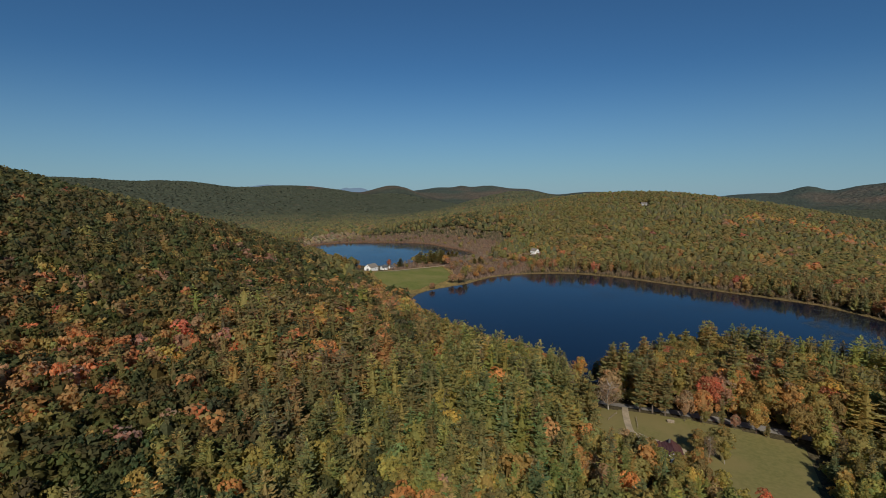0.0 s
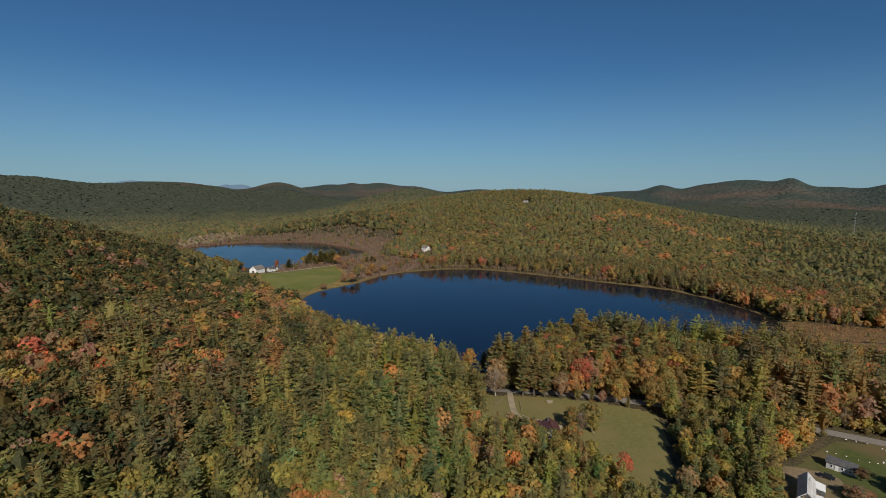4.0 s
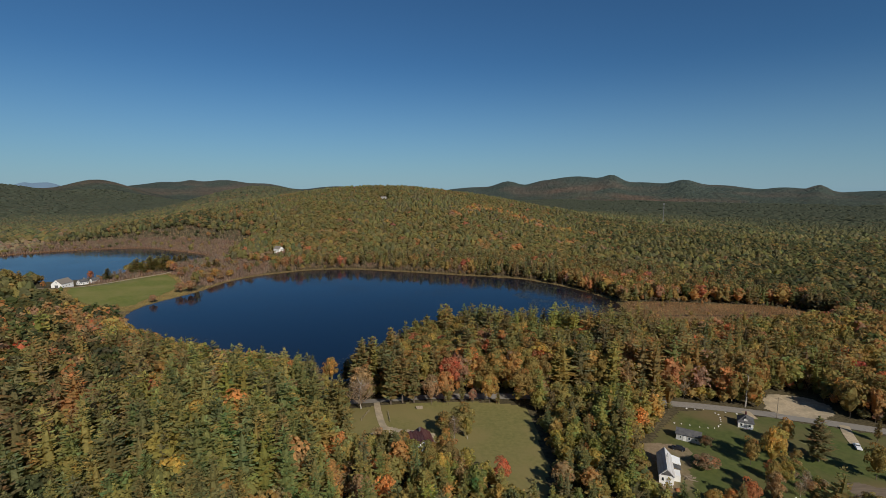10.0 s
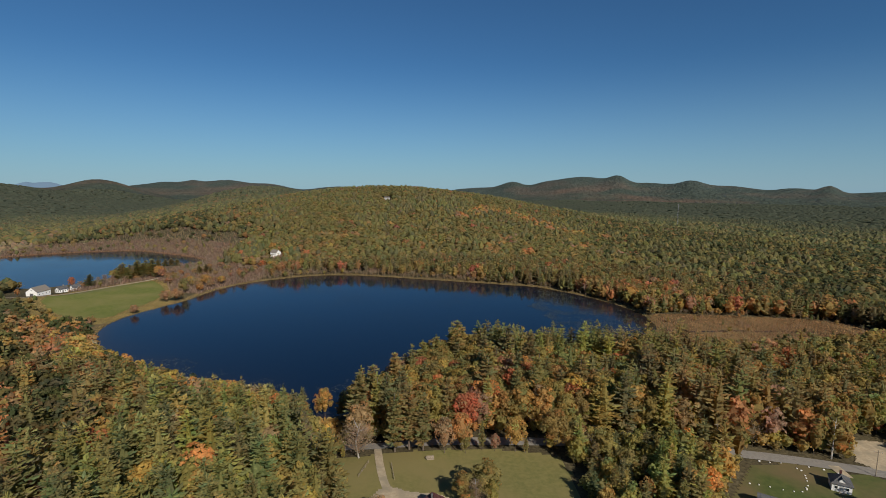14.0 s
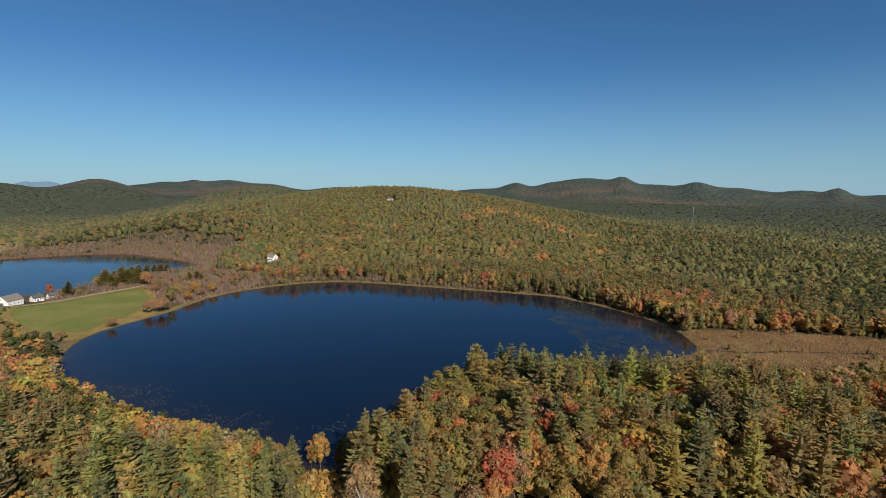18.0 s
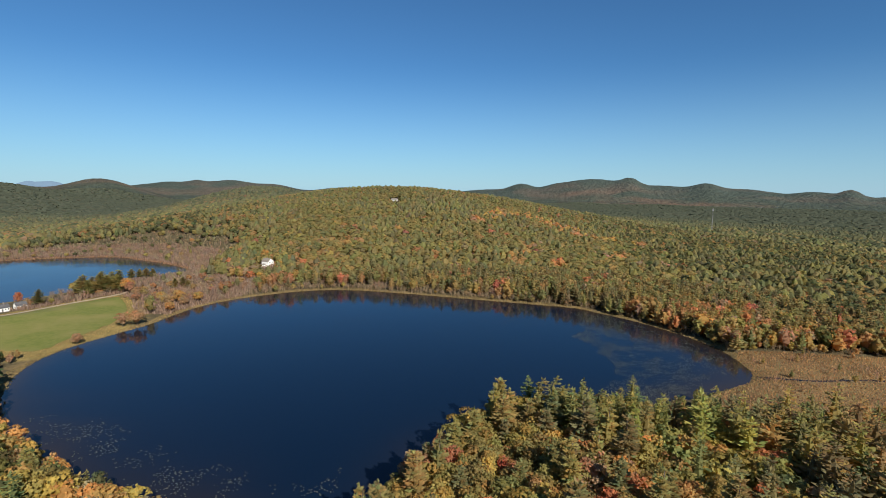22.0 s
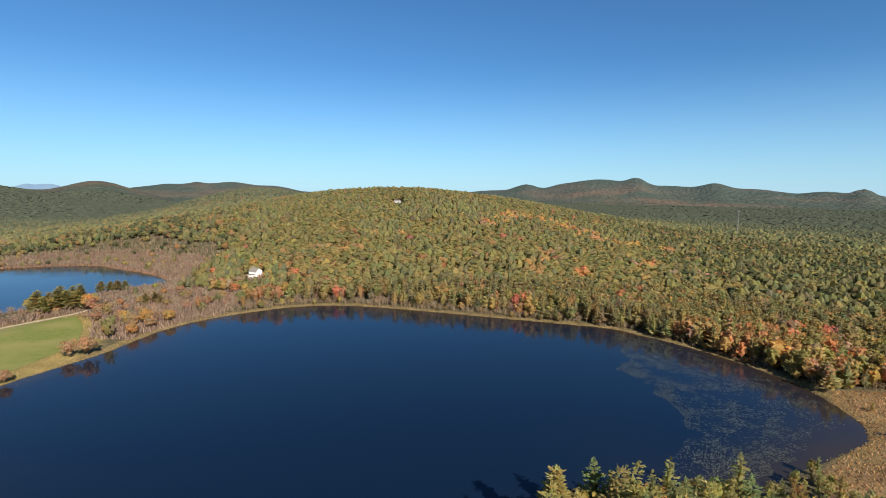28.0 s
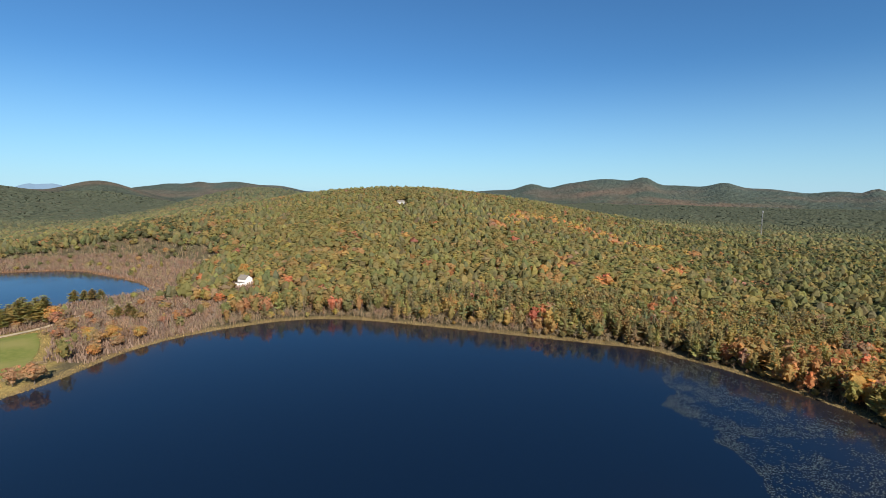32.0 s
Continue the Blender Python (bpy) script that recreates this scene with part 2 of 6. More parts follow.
def add_box(bm, x0, x1, y0, y1, z0, z1):
    v = [bm.verts.new(c) for c in ((x0, y0, z0), (x1, y0, z0), (x1, y1, z0), (x0, y1, z0), (x0, y0, z1), (x1, y0, z1), (x1, y1, z1), (x0, y1, z1))]
    for f in ((3, 2, 1, 0), (4, 5, 6, 7), (0, 1, 5, 4), (1, 2, 6, 5), (2, 3, 7, 6), (3, 0, 4, 7)):
        bm.faces.new([v[i] for i in f])


def box(x0, x1, y0, y1, z0, z1, bevel=0.0):
    bm = bmesh.new()
    add_box(bm, x0, x1, y0, y1, z0, z1)
    if bevel:
        bmesh.ops.bevel(bm, geom=bm.edges[:], offset=bevel, segments=1, affect="EDGES")
    return bm


def prism(points, y0, y1):
    """A closed outline in x and z, drawn out along y."""
    bm = bmesh.new()
    a = [bm.verts.new((x, y0, z)) for x, z in points]
    b = [bm.verts.new((x, y1, z)) for x, z in points]
    bm.faces.new(a)
    bm.faces.new(b[::-1])
    k = len(points)
    for i in range(k):
        bm.faces.new((a[(i + 1) % k], a[i], b[i], b[(i + 1) % k]))
    bmesh.ops.recalc_face_normals(bm, faces=bm.faces[:])
    return bm


def tube(points, radii, sides=8):
    """A tapered round bar through the points."""
    bm = bmesh.new()
    rings = []
    for i, (c, r) in enumerate(zip(points, radii)):
        c = Vector(c)
        a, b = Vector(points[max(i - 1, 0)]), Vector(points[min(i + 1, len(points) - 1)])
        q = (b - a).to_track_quat("Z", "Y")
        rings.append([bm.verts.new(c + q @ Vector((r * math.cos(2 * math.pi * k / sides), r * math.sin(2 * math.pi * k / sides), 0))) for k in range(sides)])
    for r0, r1 in zip(rings, rings[1:]):
        for k in range(sides):
            bm.faces.new((r0[k], r0[(k + 1) % sides], r1[(k + 1) % sides], r1[k]))
    bm.faces.new(rings[0][::-1])
    bm.faces.new(rings[-1])
    return bm


# ---------------------------------------------------------------- the plan
def smooth_ring(pts, times=2):
    p = np.array(pts, float)
    for _ in range(times):
        q = np.roll(p, -1, 0)
        p = np.stack((0.75 * p + 0.25 * q, 0.25 * p + 0.75 * q), 1).reshape(-1, 2)
    return p


LAKE = smooth_ring([(-236, 322), (-236, 350), (-222, 383), (-213, 408), (-212, 428), (-205, 455), (-188, 481), (-161, 502), (-130, 520), (-90, 522), (-40, 507),
                    (15, 487), (65, 469), (107, 454), (116, 440), (129, 427), (147, 400), (160, 372), (166, 345), (160, 303), (132, 288), (110, 279), (84, 265),
                    (58, 256), (32, 250), (5, 240), (-13, 218), (-28, 192), (-48, 174), (-78, 186), (-115, 200), (-150, 219), (-182, 243), (-208, 270), (-228, 300)])
POND = smooth_ring([(-620, 590), (-590, 672), (-512, 716), (-442, 729), (-398, 700), (-350, 674), (-303, 634), (-294, 612), (-316, 590), (-335, 560), (-342, 530),
                    (-352, 500), (-370, 462), (-390, 448), (-430, 468), (-500, 512), (-580, 552)])
FIELD_PLAN = smooth_ring([(-325, 378), (-315, 400), (-311, 440), (-287, 478), (-276, 466), (-262, 450), (-243, 418), (-240, 385), (-246, 360), (-243, 340), (-262, 338), (-290, 345)], 1)
MEADOW_PLAN = smooth_ring([(-40, 138), (42, 137), (43, 117), (41, 98), (40, 80), (36, 66), (26, 66), (16, 82), (5, 92), (-10, 93), (-22, 96), (-30, 106), (-38, 122)], 1)
LAWN_PLAN = smooth_ring([(100, 121), (113, 127), (135, 119), (158, 109), (183, 97), (215, 82), (215, 40), (160, 44), (122, 56), (88, 52), (68, 64), (72, 85), (83, 102)], 1)
MARSH_PLAN = smooth_ring([(158, 306), (168, 345), (190, 345), (240, 334), (300, 318), (310, 270), (230, 230), (150, 228), (112, 256), (108, 272), (132, 287)], 1)
PARKING_PLAN = smooth_ring([(141, 122), (146, 134), (158, 141), (172, 131), (168, 119), (158, 114)], 1)
ROAD_PLAN = [(-120, 176), (-80, 158), (-41, 144.5), (-2, 143.6), (36, 142), (80, 137), (115, 129), (136, 122), (158, 112.6), (184, 101), (230, 82), (300, 60)]
LOW_PLAN = smooth_ring([(-348, 376), (-322, 352), (-290, 318), (-262, 292), (-236, 288), (-232, 330), (-262, 345), (-310, 372)], 1)
BARN_ROAD = [(-350, 348), (-335, 366), (-325, 384), (-319, 404), (-314, 438), (-301, 466), (-289, 484), (-288, 520), (-278, 560), (-262, 600), (-225, 640)]


def inside(x, y, poly):
    r = np.zeros(x.shape, bool)
    q = np.roll(poly, -1, 0)
    for (ax, ay), (bx, by) in zip(poly, q):
        c = (ay > y) != (by > y)
        if by != ay:
            r ^= c & (x < (bx - ax) * (y - ay) / (by - ay) + ax)
    return r


def line_dist(x, y, pts, closed=False):
    d = np.full(x.shape, 1e9)
    p = np.array(pts, float)
    q = np.roll(p, -1, 0) if closed else p[1:]
    for (ax, ay), (bx, by) in zip(p, q):
        ex, ey = bx - ax, by - ay
        k = np.clip(((x - ax) * ex + (y - ay) * ey) / (ex * ex + ey * ey), 0, 1)
        d = np.minimum(d, np.hypot(x - ax - k * ex, y - ay - k * ey))
    return d


def signed(x, y, poly):
    return np.where(inside(x, y, poly), -1, 1) * line_dist(x, y, poly, True)


def step(a, b, v):
    k = np.clip((v - a) / (b - a), 0, 1)
    return k * k * (3 - 2 * k)


def vnoise(x, y, size, seed):
    """Smooth value noise, 0 to 1, with bumps of that size."""
    u, v = np.asarray(x, float) / size, np.asarray(y, float) / size
    i, j = np.floor(u), np.floor(v)
    fu, fv = u - i, v - j
    fu, fv = fu * fu * (3 - 2 * fu), fv * fv * (3 - 2 * fv)

    def h(a, b):
        s = np.sin(a * 127.1 + b * 311.7 + seed * 74.7) * 43758.5453
        return s - np.floor(s)
    return (h(i, j) * (1 - fu) + h(i + 1, j) * fu) * (1 - fv) + (h(i, j + 1) * (1 - fu) + h(i + 1, j + 1) * fu) * fv


# hills: bearing (degrees, left of ahead), distance, height, half width across, half width along
FAR_HILLS = [(67.4, 2900, 144, 427, 600), (56.7, 3100, 131, 338, 600), (45.4, 3300, 123, 348, 700), (40.8, 3500, 77, 262, 700), (33.6, 3500, 126, 181, 420), (30.3, 4150, 87, 158, 450),
             (27.6, 4250, 118, 150, 450), (25.3, 4250, 121, 96, 450), (22.1, 4250, 134, 216, 450), (18.0, 4250, 104, 198, 400), (-9.7, 4300, 121, 119, 380), (-13.2, 4350, 89, 121, 400),
             (-15.1, 4400, 136, 259, 500), (-18.1, 4400, 162, 260, 500), (-21.1, 4350, 163, 97, 480), (-24.4, 4400, 123, 301, 500), (-28.3, 4300, 128, 122, 450), (-31.5, 4400, 99, 290, 500),
             (-37.2, 4350, 84, 173, 400), (-39.8, 4300, 97, 64, 420), (-45.6, 4400, 69, 442, 500), (10.2, 4200, 84, 310, 500), (-6.7, 4300, 82, 346, 400)]


def height(x, y):
    x, y = np.asarray(x, float), np.asarray(y, float)
    d = np.minimum(signed(x, y, LAKE), signed(x, y, POND))
    west = 188 * np.exp(-0.5 * (((x + 666) / 235) ** 2 + ((y + 76) / 195) ** 2))
    spur = 71 * np.exp(-0.5 * (((x + 501) / 138) ** 2 + ((y - 166) / 157) ** 2))
    wid = np.where(x < -110, 310.0, 300.0)
    mid = 90 * np.exp(-0.5 * (((x + 110) / wid) ** 2 + ((y - 1130) / 270) ** 2))
    mid2 = 84 * np.exp(-0.5 * (((x + 520) / 165) ** 2 + ((y - 1560) / 300) ** 2))
    total = west ** 3 + spur ** 3 + mid ** 3 + mid2 ** 3
    for b, dist, h, across, along in FAR_HILLS:
        s, c = -math.sin(radians(b)), math.cos(radians(b))
        u, v = x * c - y * s, x * s + y * c - dist
        total += (h * np.exp(-0.5 * ((u / across) ** 2 + (v / along) ** 2))) ** 3
    hills = np.cbrt(total)
    swell = 9 * (vnoise(x, y, 210, 3) - 0.45) + 3 * (vnoise(x, y, 60, 5) - 0.5)
    south = step(290, 190, y)
    z = 0.1 * np.clip(d, 0, 9) + 5.6 * south * step(6, 62, d) + (hills + swell * step(300, 700, d) + 1.0) * step(8, 170, d)
    z += 5 * south * step(50, -70, y)
    return np.where(d > 0, z, np.maximum(0.16 * d, -3.0))


# ---------------------------------------------------------------- ground and water
def spread(lo, hi, fine, start, stop, grow=1.09):
    mid = list(np.arange(lo, hi, fine))
    up, s = [hi], fine
    while up[-1] < stop:
        s = min(s * grow, 55)
        up.append(up[-1] + s)
    down, s = [lo], fine
    while down[-1] > start:
        s = min(s * grow, 55)
        down.append(down[-1] - s)
    return np.array(down[:0:-1] + mid + up)


def grid_mesh(name, X, Y, Z, material):
    ny, nx = X.shape
    me = bpy.data.meshes.new(name)
    idx = np.arange(nx * ny).reshape(ny, nx)
    quads = np.stack((idx[:-1, :-1], idx[:-1, 1:], idx[1:, 1:], idx[1:, :-1]), -1).reshape(-1, 4)
    fill(me, np.stack((X, Y, Z), -1).reshape(-1, 3), quads)
    me.materials.append(material)
    return me


def fill(me, verts, faces):
    """Verts and faces of one size into an empty mesh."""
    k = faces.shape[1]
    me.vertices.add(len(verts))
    me.vertices.foreach_set("co", np.ascontiguousarray(verts, np.float32).ravel())
    me.loops.add(faces.size)
    me.loops.foreach_set("vertex_index", np.ascontiguousarray(faces, np.int32).ravel())
    me.polygons.add(len(faces))
    me.polygons.foreach_set("loop_start", np.arange(0, faces.size, k, dtype=np.int32))
    me.update(calc_edges=True)


gx = spread(-640, 320, 5.5, -4600, 4600, 1.11)
gy = spread(-60, 760, 5.5, -700, 4700, 1.11)
GX, GY = np.meshgrid(gx, gy)
GZ = height(GX, GY)
ground_me = grid_mesh("ground", GX, GY, GZ, SOIL)
ground_me.polygons.foreach_set("use_smooth", np.ones(len(ground_me.polygons), bool))
D1, D2 = signed(GX, GY, LAKE), signed(GX, GY, POND)
DS = np.minimum(D1, D2)
soil = np.empty(GX.shape + (4,))
soil[:] = (0.088, 0.072, 0.040, 1)
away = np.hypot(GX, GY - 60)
mottle = 0.35 * vnoise(GX, GY, 420, 71) + 0.4 * vnoise(GX, GY, 170, 72) + 0.25 * vnoise(GX, GY, 75, 75)
grain = 0.8 + 0.4 * vnoise(GX, GY, 60, 73)
rust = np.clip(mottle - 0.47, 0, 1) * step(190, 90, GZ)
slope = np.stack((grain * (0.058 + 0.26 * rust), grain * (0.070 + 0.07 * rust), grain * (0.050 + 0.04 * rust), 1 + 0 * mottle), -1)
# distance haze painted into the far slopes' base colour, bluer with range
slope_haze = step(2900, 4300, away)[..., None] * 0.6
slope = slope * (1 - slope_haze) + np.array((0.056, 0.076, 0.070, 1)) * slope_haze
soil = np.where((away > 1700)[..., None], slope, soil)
shore = (DS < 6)[..., None] & (GY > 285)[..., None]
soil = np.where(shore, (0.165, 0.120, 0.058, 1), soil)
wet = ((GX > -335) & (GX < -185) & (GY > 425) & (GY < 630)) | ((GX < -270) & (GX > -640) & (GY > 585) & (GY < 800) & (DS < 75))
soil = np.where((wet & (DS > 3))[..., None], (0.150, 0.100, 0.062, 1), soil)
marsh_tone = vnoise(GX, GY * 2.5, 34, 74) * 1.6 - 0.5
soil = np.where((inside(GX, GY, MARSH_PLAN) & (DS > 3))[..., None], np.stack((0.150 + 0.06 * marsh_tone, 0.098 + 0.05 * marsh_tone, 0.046 + 0.02 * marsh_tone, 1 + 0 * marsh_tone), -1), soil)
skirt = (line_dist(GX, GY, FIELD_PLAN, True) < 16) | inside(GX, GY, FIELD_PLAN)
soil = np.where((skirt & (DS > 0))[..., None], (0.22, 0.165, 0.06, 1), soil)
soil = np.where((DS < -1)[..., None], (0.03, 0.028, 0.02, 1), soil)
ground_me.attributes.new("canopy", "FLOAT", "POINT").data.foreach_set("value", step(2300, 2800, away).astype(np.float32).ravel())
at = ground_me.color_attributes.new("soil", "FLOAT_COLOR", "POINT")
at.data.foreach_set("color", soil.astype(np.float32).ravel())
ground = tagged(new("ground", ground_me), "rolling ground of leaf litter, marsh and shore grass, with wooded hills far off", "ground", kind="structure")


def ground_z(x, y):
    return float(height(np.array([x]), np.array([y]))[0])


def water(name, poly, label):
    """A level sheet a little past the shoreline; its brown margin paints in both the shallow bed and the trees'
    reflections.
    """
    x0, y0 = poly.min(0) - 8
    x1, y1 = poly.max(0) + 8
    X, Y = np.meshgrid(np.arange(x0, x1, 4.0), np.arange(y0, y1, 4.0))
    sd = signed(X, Y, poly)
    idx = np.arange(X.size).reshape(X.shape)
    quads = np.stack((idx[:-1, :-1], idx[:-1, 1:], idx[1:, 1:], idx[1:, :-1]), -1).reshape(-1, 4)
    quads = quads[(sd.ravel()[quads] < 6).any(1)]
    used, inv = np.unique(quads, return_inverse=True)
    me = bpy.data.meshes.new(name)
    fill(me, np.stack((X, Y, 0 * X), -1).reshape(-1, 3)[used], inv.reshape(-1, 4))
    reach = 5 + 12 * vnoise(X, Y, 45, 61) + np.where((X > 95) | (Y > 470), 3, 0)
    k = np.exp(-np.clip(-sd, 0, 200) / reach) * (0.55 + 0.6 * vnoise(X, Y, 14, 62))
    me.attributes.new("shore_brown", "FLOAT", "POINT").data.foreach_set("value", np.clip(k, 0, 1).ravel()[used].astype(np.float32))
    me.materials.append(WATER)
    tagged(new(name, me), label, "lake", kind="structure")


water("water", LAKE, "deep blue lake with a calm surface")
water("water", POND, "smaller blue lake behind the field")


def patch(name, poly, material, label, category, lift=0.12, cell=1.5):
    """A sheet that lies on the ground inside an outline, with a ragged edge."""
    x0, y0 = poly.min(0) - 4
    x1, y1 = poly.max(0) + 4
    X, Y = np.meshgrid(np.arange(x0, x1, cell), np.arange(y0, y1, cell))
    sd = signed(X, Y, poly) + 2.0 * (vnoise(X, Y, 4, 9) - 0.5)
    Z = height(X, Y) + lift
    ny, nx = X.shape
    idx = np.arange(nx * ny).reshape(ny, nx)
    quads = np.stack((idx[:-1, :-1], idx[:-1, 1:], idx[1:, 1:], idx[1:, :-1]), -1).reshape(-1, 4)
    keep = (sd.ravel()[quads] < 0.6).all(1)
    quads = quads[keep]
    used, inv = np.unique(quads, return_inverse=True)
    me = bpy.data.meshes.new(name)
    fill(me, np.stack((X, Y, Z), -1).reshape(-1, 3)[used], inv.reshape(-1, 4))
    me.materials.append(material)
    return tagged(new(name, me), label, category, kind="structure")


def strip(name, pts, width, material, label, lift=0.2):
    p = np.array(pts, float)
    for _ in range(3):
        q = np.empty((2 * len(p) - 2, 2))
        q[0::2], q[1::2] = 0.75 * p[:-1] + 0.25 * p[1:], 0.25 * p[:-1] + 0.75 * p[1:]
        p = np.vstack((p[:1], q, p[-1:]))
    t = np.gradient(p, axis=0)
    t /= np.linalg.norm(t, axis=1)[:, None]
    nrm = np.stack((-t[:, 1], t[:, 0]), 1)
    rows = []
    for k in (-0.5, -0.17, 0.17, 0.5):
        w = p + nrm * k * width * (1 + 0.12 * (vnoise(p[:, 0], p[:, 1], 5, 20) - 0.5))[:, None]
        rows.append(np.column_stack((w, height(w[:, 0], w[:, 1]) + lift + 0.06 * (1 - abs(k) * 2))))
    V = np.array(rows)
    me = grid_mesh(name, V[..., 0], V[..., 1], V[..., 2], material)
    me.flip_normals() if me.polygons[0].normal.z < 0 else None
    return tagged(new(name, me), label, "road", kind="structure")


patch("meadow", MEADOW_PLAN, MEADOW, "dry olive meadow with worn grass", "meadow")
patch("field", FIELD_PLAN, FIELD, "bright green mown field between the lakes", "field")
patch("lawn", LAWN_PLAN, LAWN, "green lawn round the houses", "lawn")
patch("parking_area", PARKING_PLAN, GRAVEL, "pale sandy parking area beside the road", "parking area", lift=0.22, cell=0.8)
patch("garden_plot", np.array([(122, 66), (131, 74), (156, 66), (175, 58), (168, 46), (140, 54)], float), TILLED, "bare tilled garden plot", "garden", lift=0.2, cell=0.7)
patch("house_yard", smooth_ring([(74, 94), (80, 99), (91, 97), (92, 90), (86, 84), (84, 74), (76, 67), (69, 70), (70, 82)], 1), DIRT, "bare dry earth yard round the house", "yard", lift=0.19, cell=0.7)
patch("turning_place", smooth_ring([(-22, 108), (-18, 116), (-8, 112), (2, 110), (2, 103), (-10, 103)], 1), GRAVEL, "sandy turning place by the cabin", "yard", lift=0.2, cell=0.6)
strip("road", ROAD_PLAN, 5.6, ASPHALT, "worn grey country road along the lake")
strip("road", BARN_ROAD, 5.4, GRAVEL, "pale farm road past the barn")
strip("track", [(-22, 141), (-20, 128), (-17.5, 117), (-15, 111)], 2.6, GRAVEL, "sandy two-rut track across the meadow", 0.24)
strip("driveway", [(163, 110), (159, 104), (155, 96)], 3.4, GRAVEL, "sandy driveway up to the parked truck", 0.24)
strip("driveway", [(132, 123), (131, 116)], 3.4, GRAVEL, "short sandy driveway by the cottage", 0.24)
strip("creek", [(158, 304), (172, 300), (186, 297), (205, 299), (228, 296), (262, 292)], 1.6, WATER, "narrow dark creek winding through the marsh", 0.1)



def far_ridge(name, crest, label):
    """A ridge at the edge of sight, the blue of haze painted on, through crest points of bearing (degrees left of
    ahead) and height.
    """
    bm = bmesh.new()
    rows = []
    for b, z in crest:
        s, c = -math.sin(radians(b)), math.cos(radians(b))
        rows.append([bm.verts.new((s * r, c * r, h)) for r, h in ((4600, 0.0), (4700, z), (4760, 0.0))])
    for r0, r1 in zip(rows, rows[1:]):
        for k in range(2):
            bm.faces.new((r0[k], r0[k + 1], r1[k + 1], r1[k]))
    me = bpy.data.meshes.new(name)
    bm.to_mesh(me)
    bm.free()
    me.materials.append(FARHAZE)
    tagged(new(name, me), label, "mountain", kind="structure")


far_ridge("backdrop", [(40.2, 70), (39.4, 98), (38.9, 112), (38.6, 116), (38.2, 110), (37.6, 114), (37.0, 116), (36.5, 106), (35.8, 80)], "mountain ridge on the horizon, painted haze blue")
far_ridge("backdrop", [(50.5, 90), (49.0, 122), (47.8, 137), (47.2, 142), (46.2, 135), (45.4, 134), (44.6, 100)], "mountain ridge beyond the western hills, painted haze blue")


# ---------------------------------------------------------------- trees
RNG = np.random.default_rng(11)
GREENS = [(0.146, 0.124, 0.046), (0.167, 0.132, 0.047), (0.122, 0.110, 0.044), (0.186, 0.142, 0.050)]
PINES = [(0.130, 0.116, 0.050), (0.156, 0.134, 0.054), (0.182, 0.152, 0.056), (0.116, 0.108, 0.052)]
FALL = [(0.30, 0.148, 0.072), (0.28, 0.160, 0.064), (0.28, 0.200, 0.060), (0.225, 0.135, 0.100), (0.32, 0.124, 0.060)]
REDS = [(0.27, 0.085, 0.060), (0.24, 0.080, 0.065)]
OAKS = [(0.067, 0.066, 0.027), (0.084, 0.074, 0.029), (0.056, 0.060, 0.028)]
BARES = [(0.175, 0.138, 0.094), (0.200, 0.158, 0.108), (0.195, 0.134, 0.092)]


def sprays(c, n, size, rng):
    """Three-cornered sprays of leaves about the points c, square to n."""
    n = n / np.linalg.norm(n, axis=1)[:, None]
    v = np.cross(n, rng.normal(size=n.shape))
    v /= np.linalg.norm(v, axis=1)[:, None]
    u = np.cross(v, n)
    s = (np.asarray(size) * (0.7 + 0.6 * rng.random(len(c))))[:, None]
    long, wide = 1.0, 0.85
    k = 0.8 + 0.4 * rng.random((3, len(c), 1))
    return np.stack((c + u * s * long * k[0], c - u * s * 0.6 * k[1] + v * s * wide * k[2], c - u * s * 0.6 * k[2] - v * s * wide * k[1]), 1)


def tufts(c, way, up, length, width, rng, fold=0.35):
    """Folded sprays of foliage: from the points c along way, with the ridge turned to up; two triangles each."""
    way = way / np.linalg.norm(way, axis=1)[:, None]
    side = np.cross(way, up)
    side /= np.linalg.norm(side, axis=1)[:, None] + 1e-9
    up = np.cross(side, way)
    k = 0.75 + 0.5 * rng.random((4, len(c), 1))
    L, W = np.asarray(length).reshape(-1, 1), np.asarray(width).reshape(-1, 1)
    b, t = c - way * L * 0.45 * k[0], c + way * L * 0.55 * k[1] - up * L * 0.12
    l = c + side * W * 0.5 * k[2] - up * W * fold
    r = c - side * W * 0.5 * k[3] - up * W * fold
    return np.concatenate((np.stack((b, l, t), 1), np.stack((b, t, r), 1)))


def core(rings, sides, rng, rough=0.25):
    """The dense heart of a crown: a lumpy closed form through rings of (height, radius)."""
    turn = rng.random() * 6.28
    loops = []
    for z, r in rings:
        a = turn + np.arange(sides) * 6.2832 / sides + rng.normal(size=sides) * 0.15
        k = r * (1 - rough + 2 * rough * rng.random(sides))
        loops.append(np.stack((np.cos(a) * k, np.sin(a) * k, z + rng.normal(size=sides) * 0.02), 1))
    q = []
    for l0, l1 in zip(loops, loops[1:]):
        for k in range(sides):
            j = (k + 1) % sides
            q.append((l0[k], l0[j], l1[j]))
            q.append((l0[k], l1[j], l1[k]))
    return np.array(q)


PINE_RINGS = [(0.16, 0.03), (0.28, 0.115), (0.46, 0.110), (0.62, 0.085), (0.76, 0.05), (0.86, 0.006)]
FAR_PINE_RINGS = [(0.08, 0.10), (0.34, 0.165), (0.62, 0.150), (0.84, 0.095), (0.96, 0.02)]
LEAFY_RINGS = [(0.22, 0.06), (0.36, 0.185), (0.54, 0.235), (0.70, 0.215), (0.82, 0.14), (0.90, 0.02)]


def some(rings, n):
    return [rings[i] for i in np.linspace(0, len(rings) - 1, n).astype(int)]


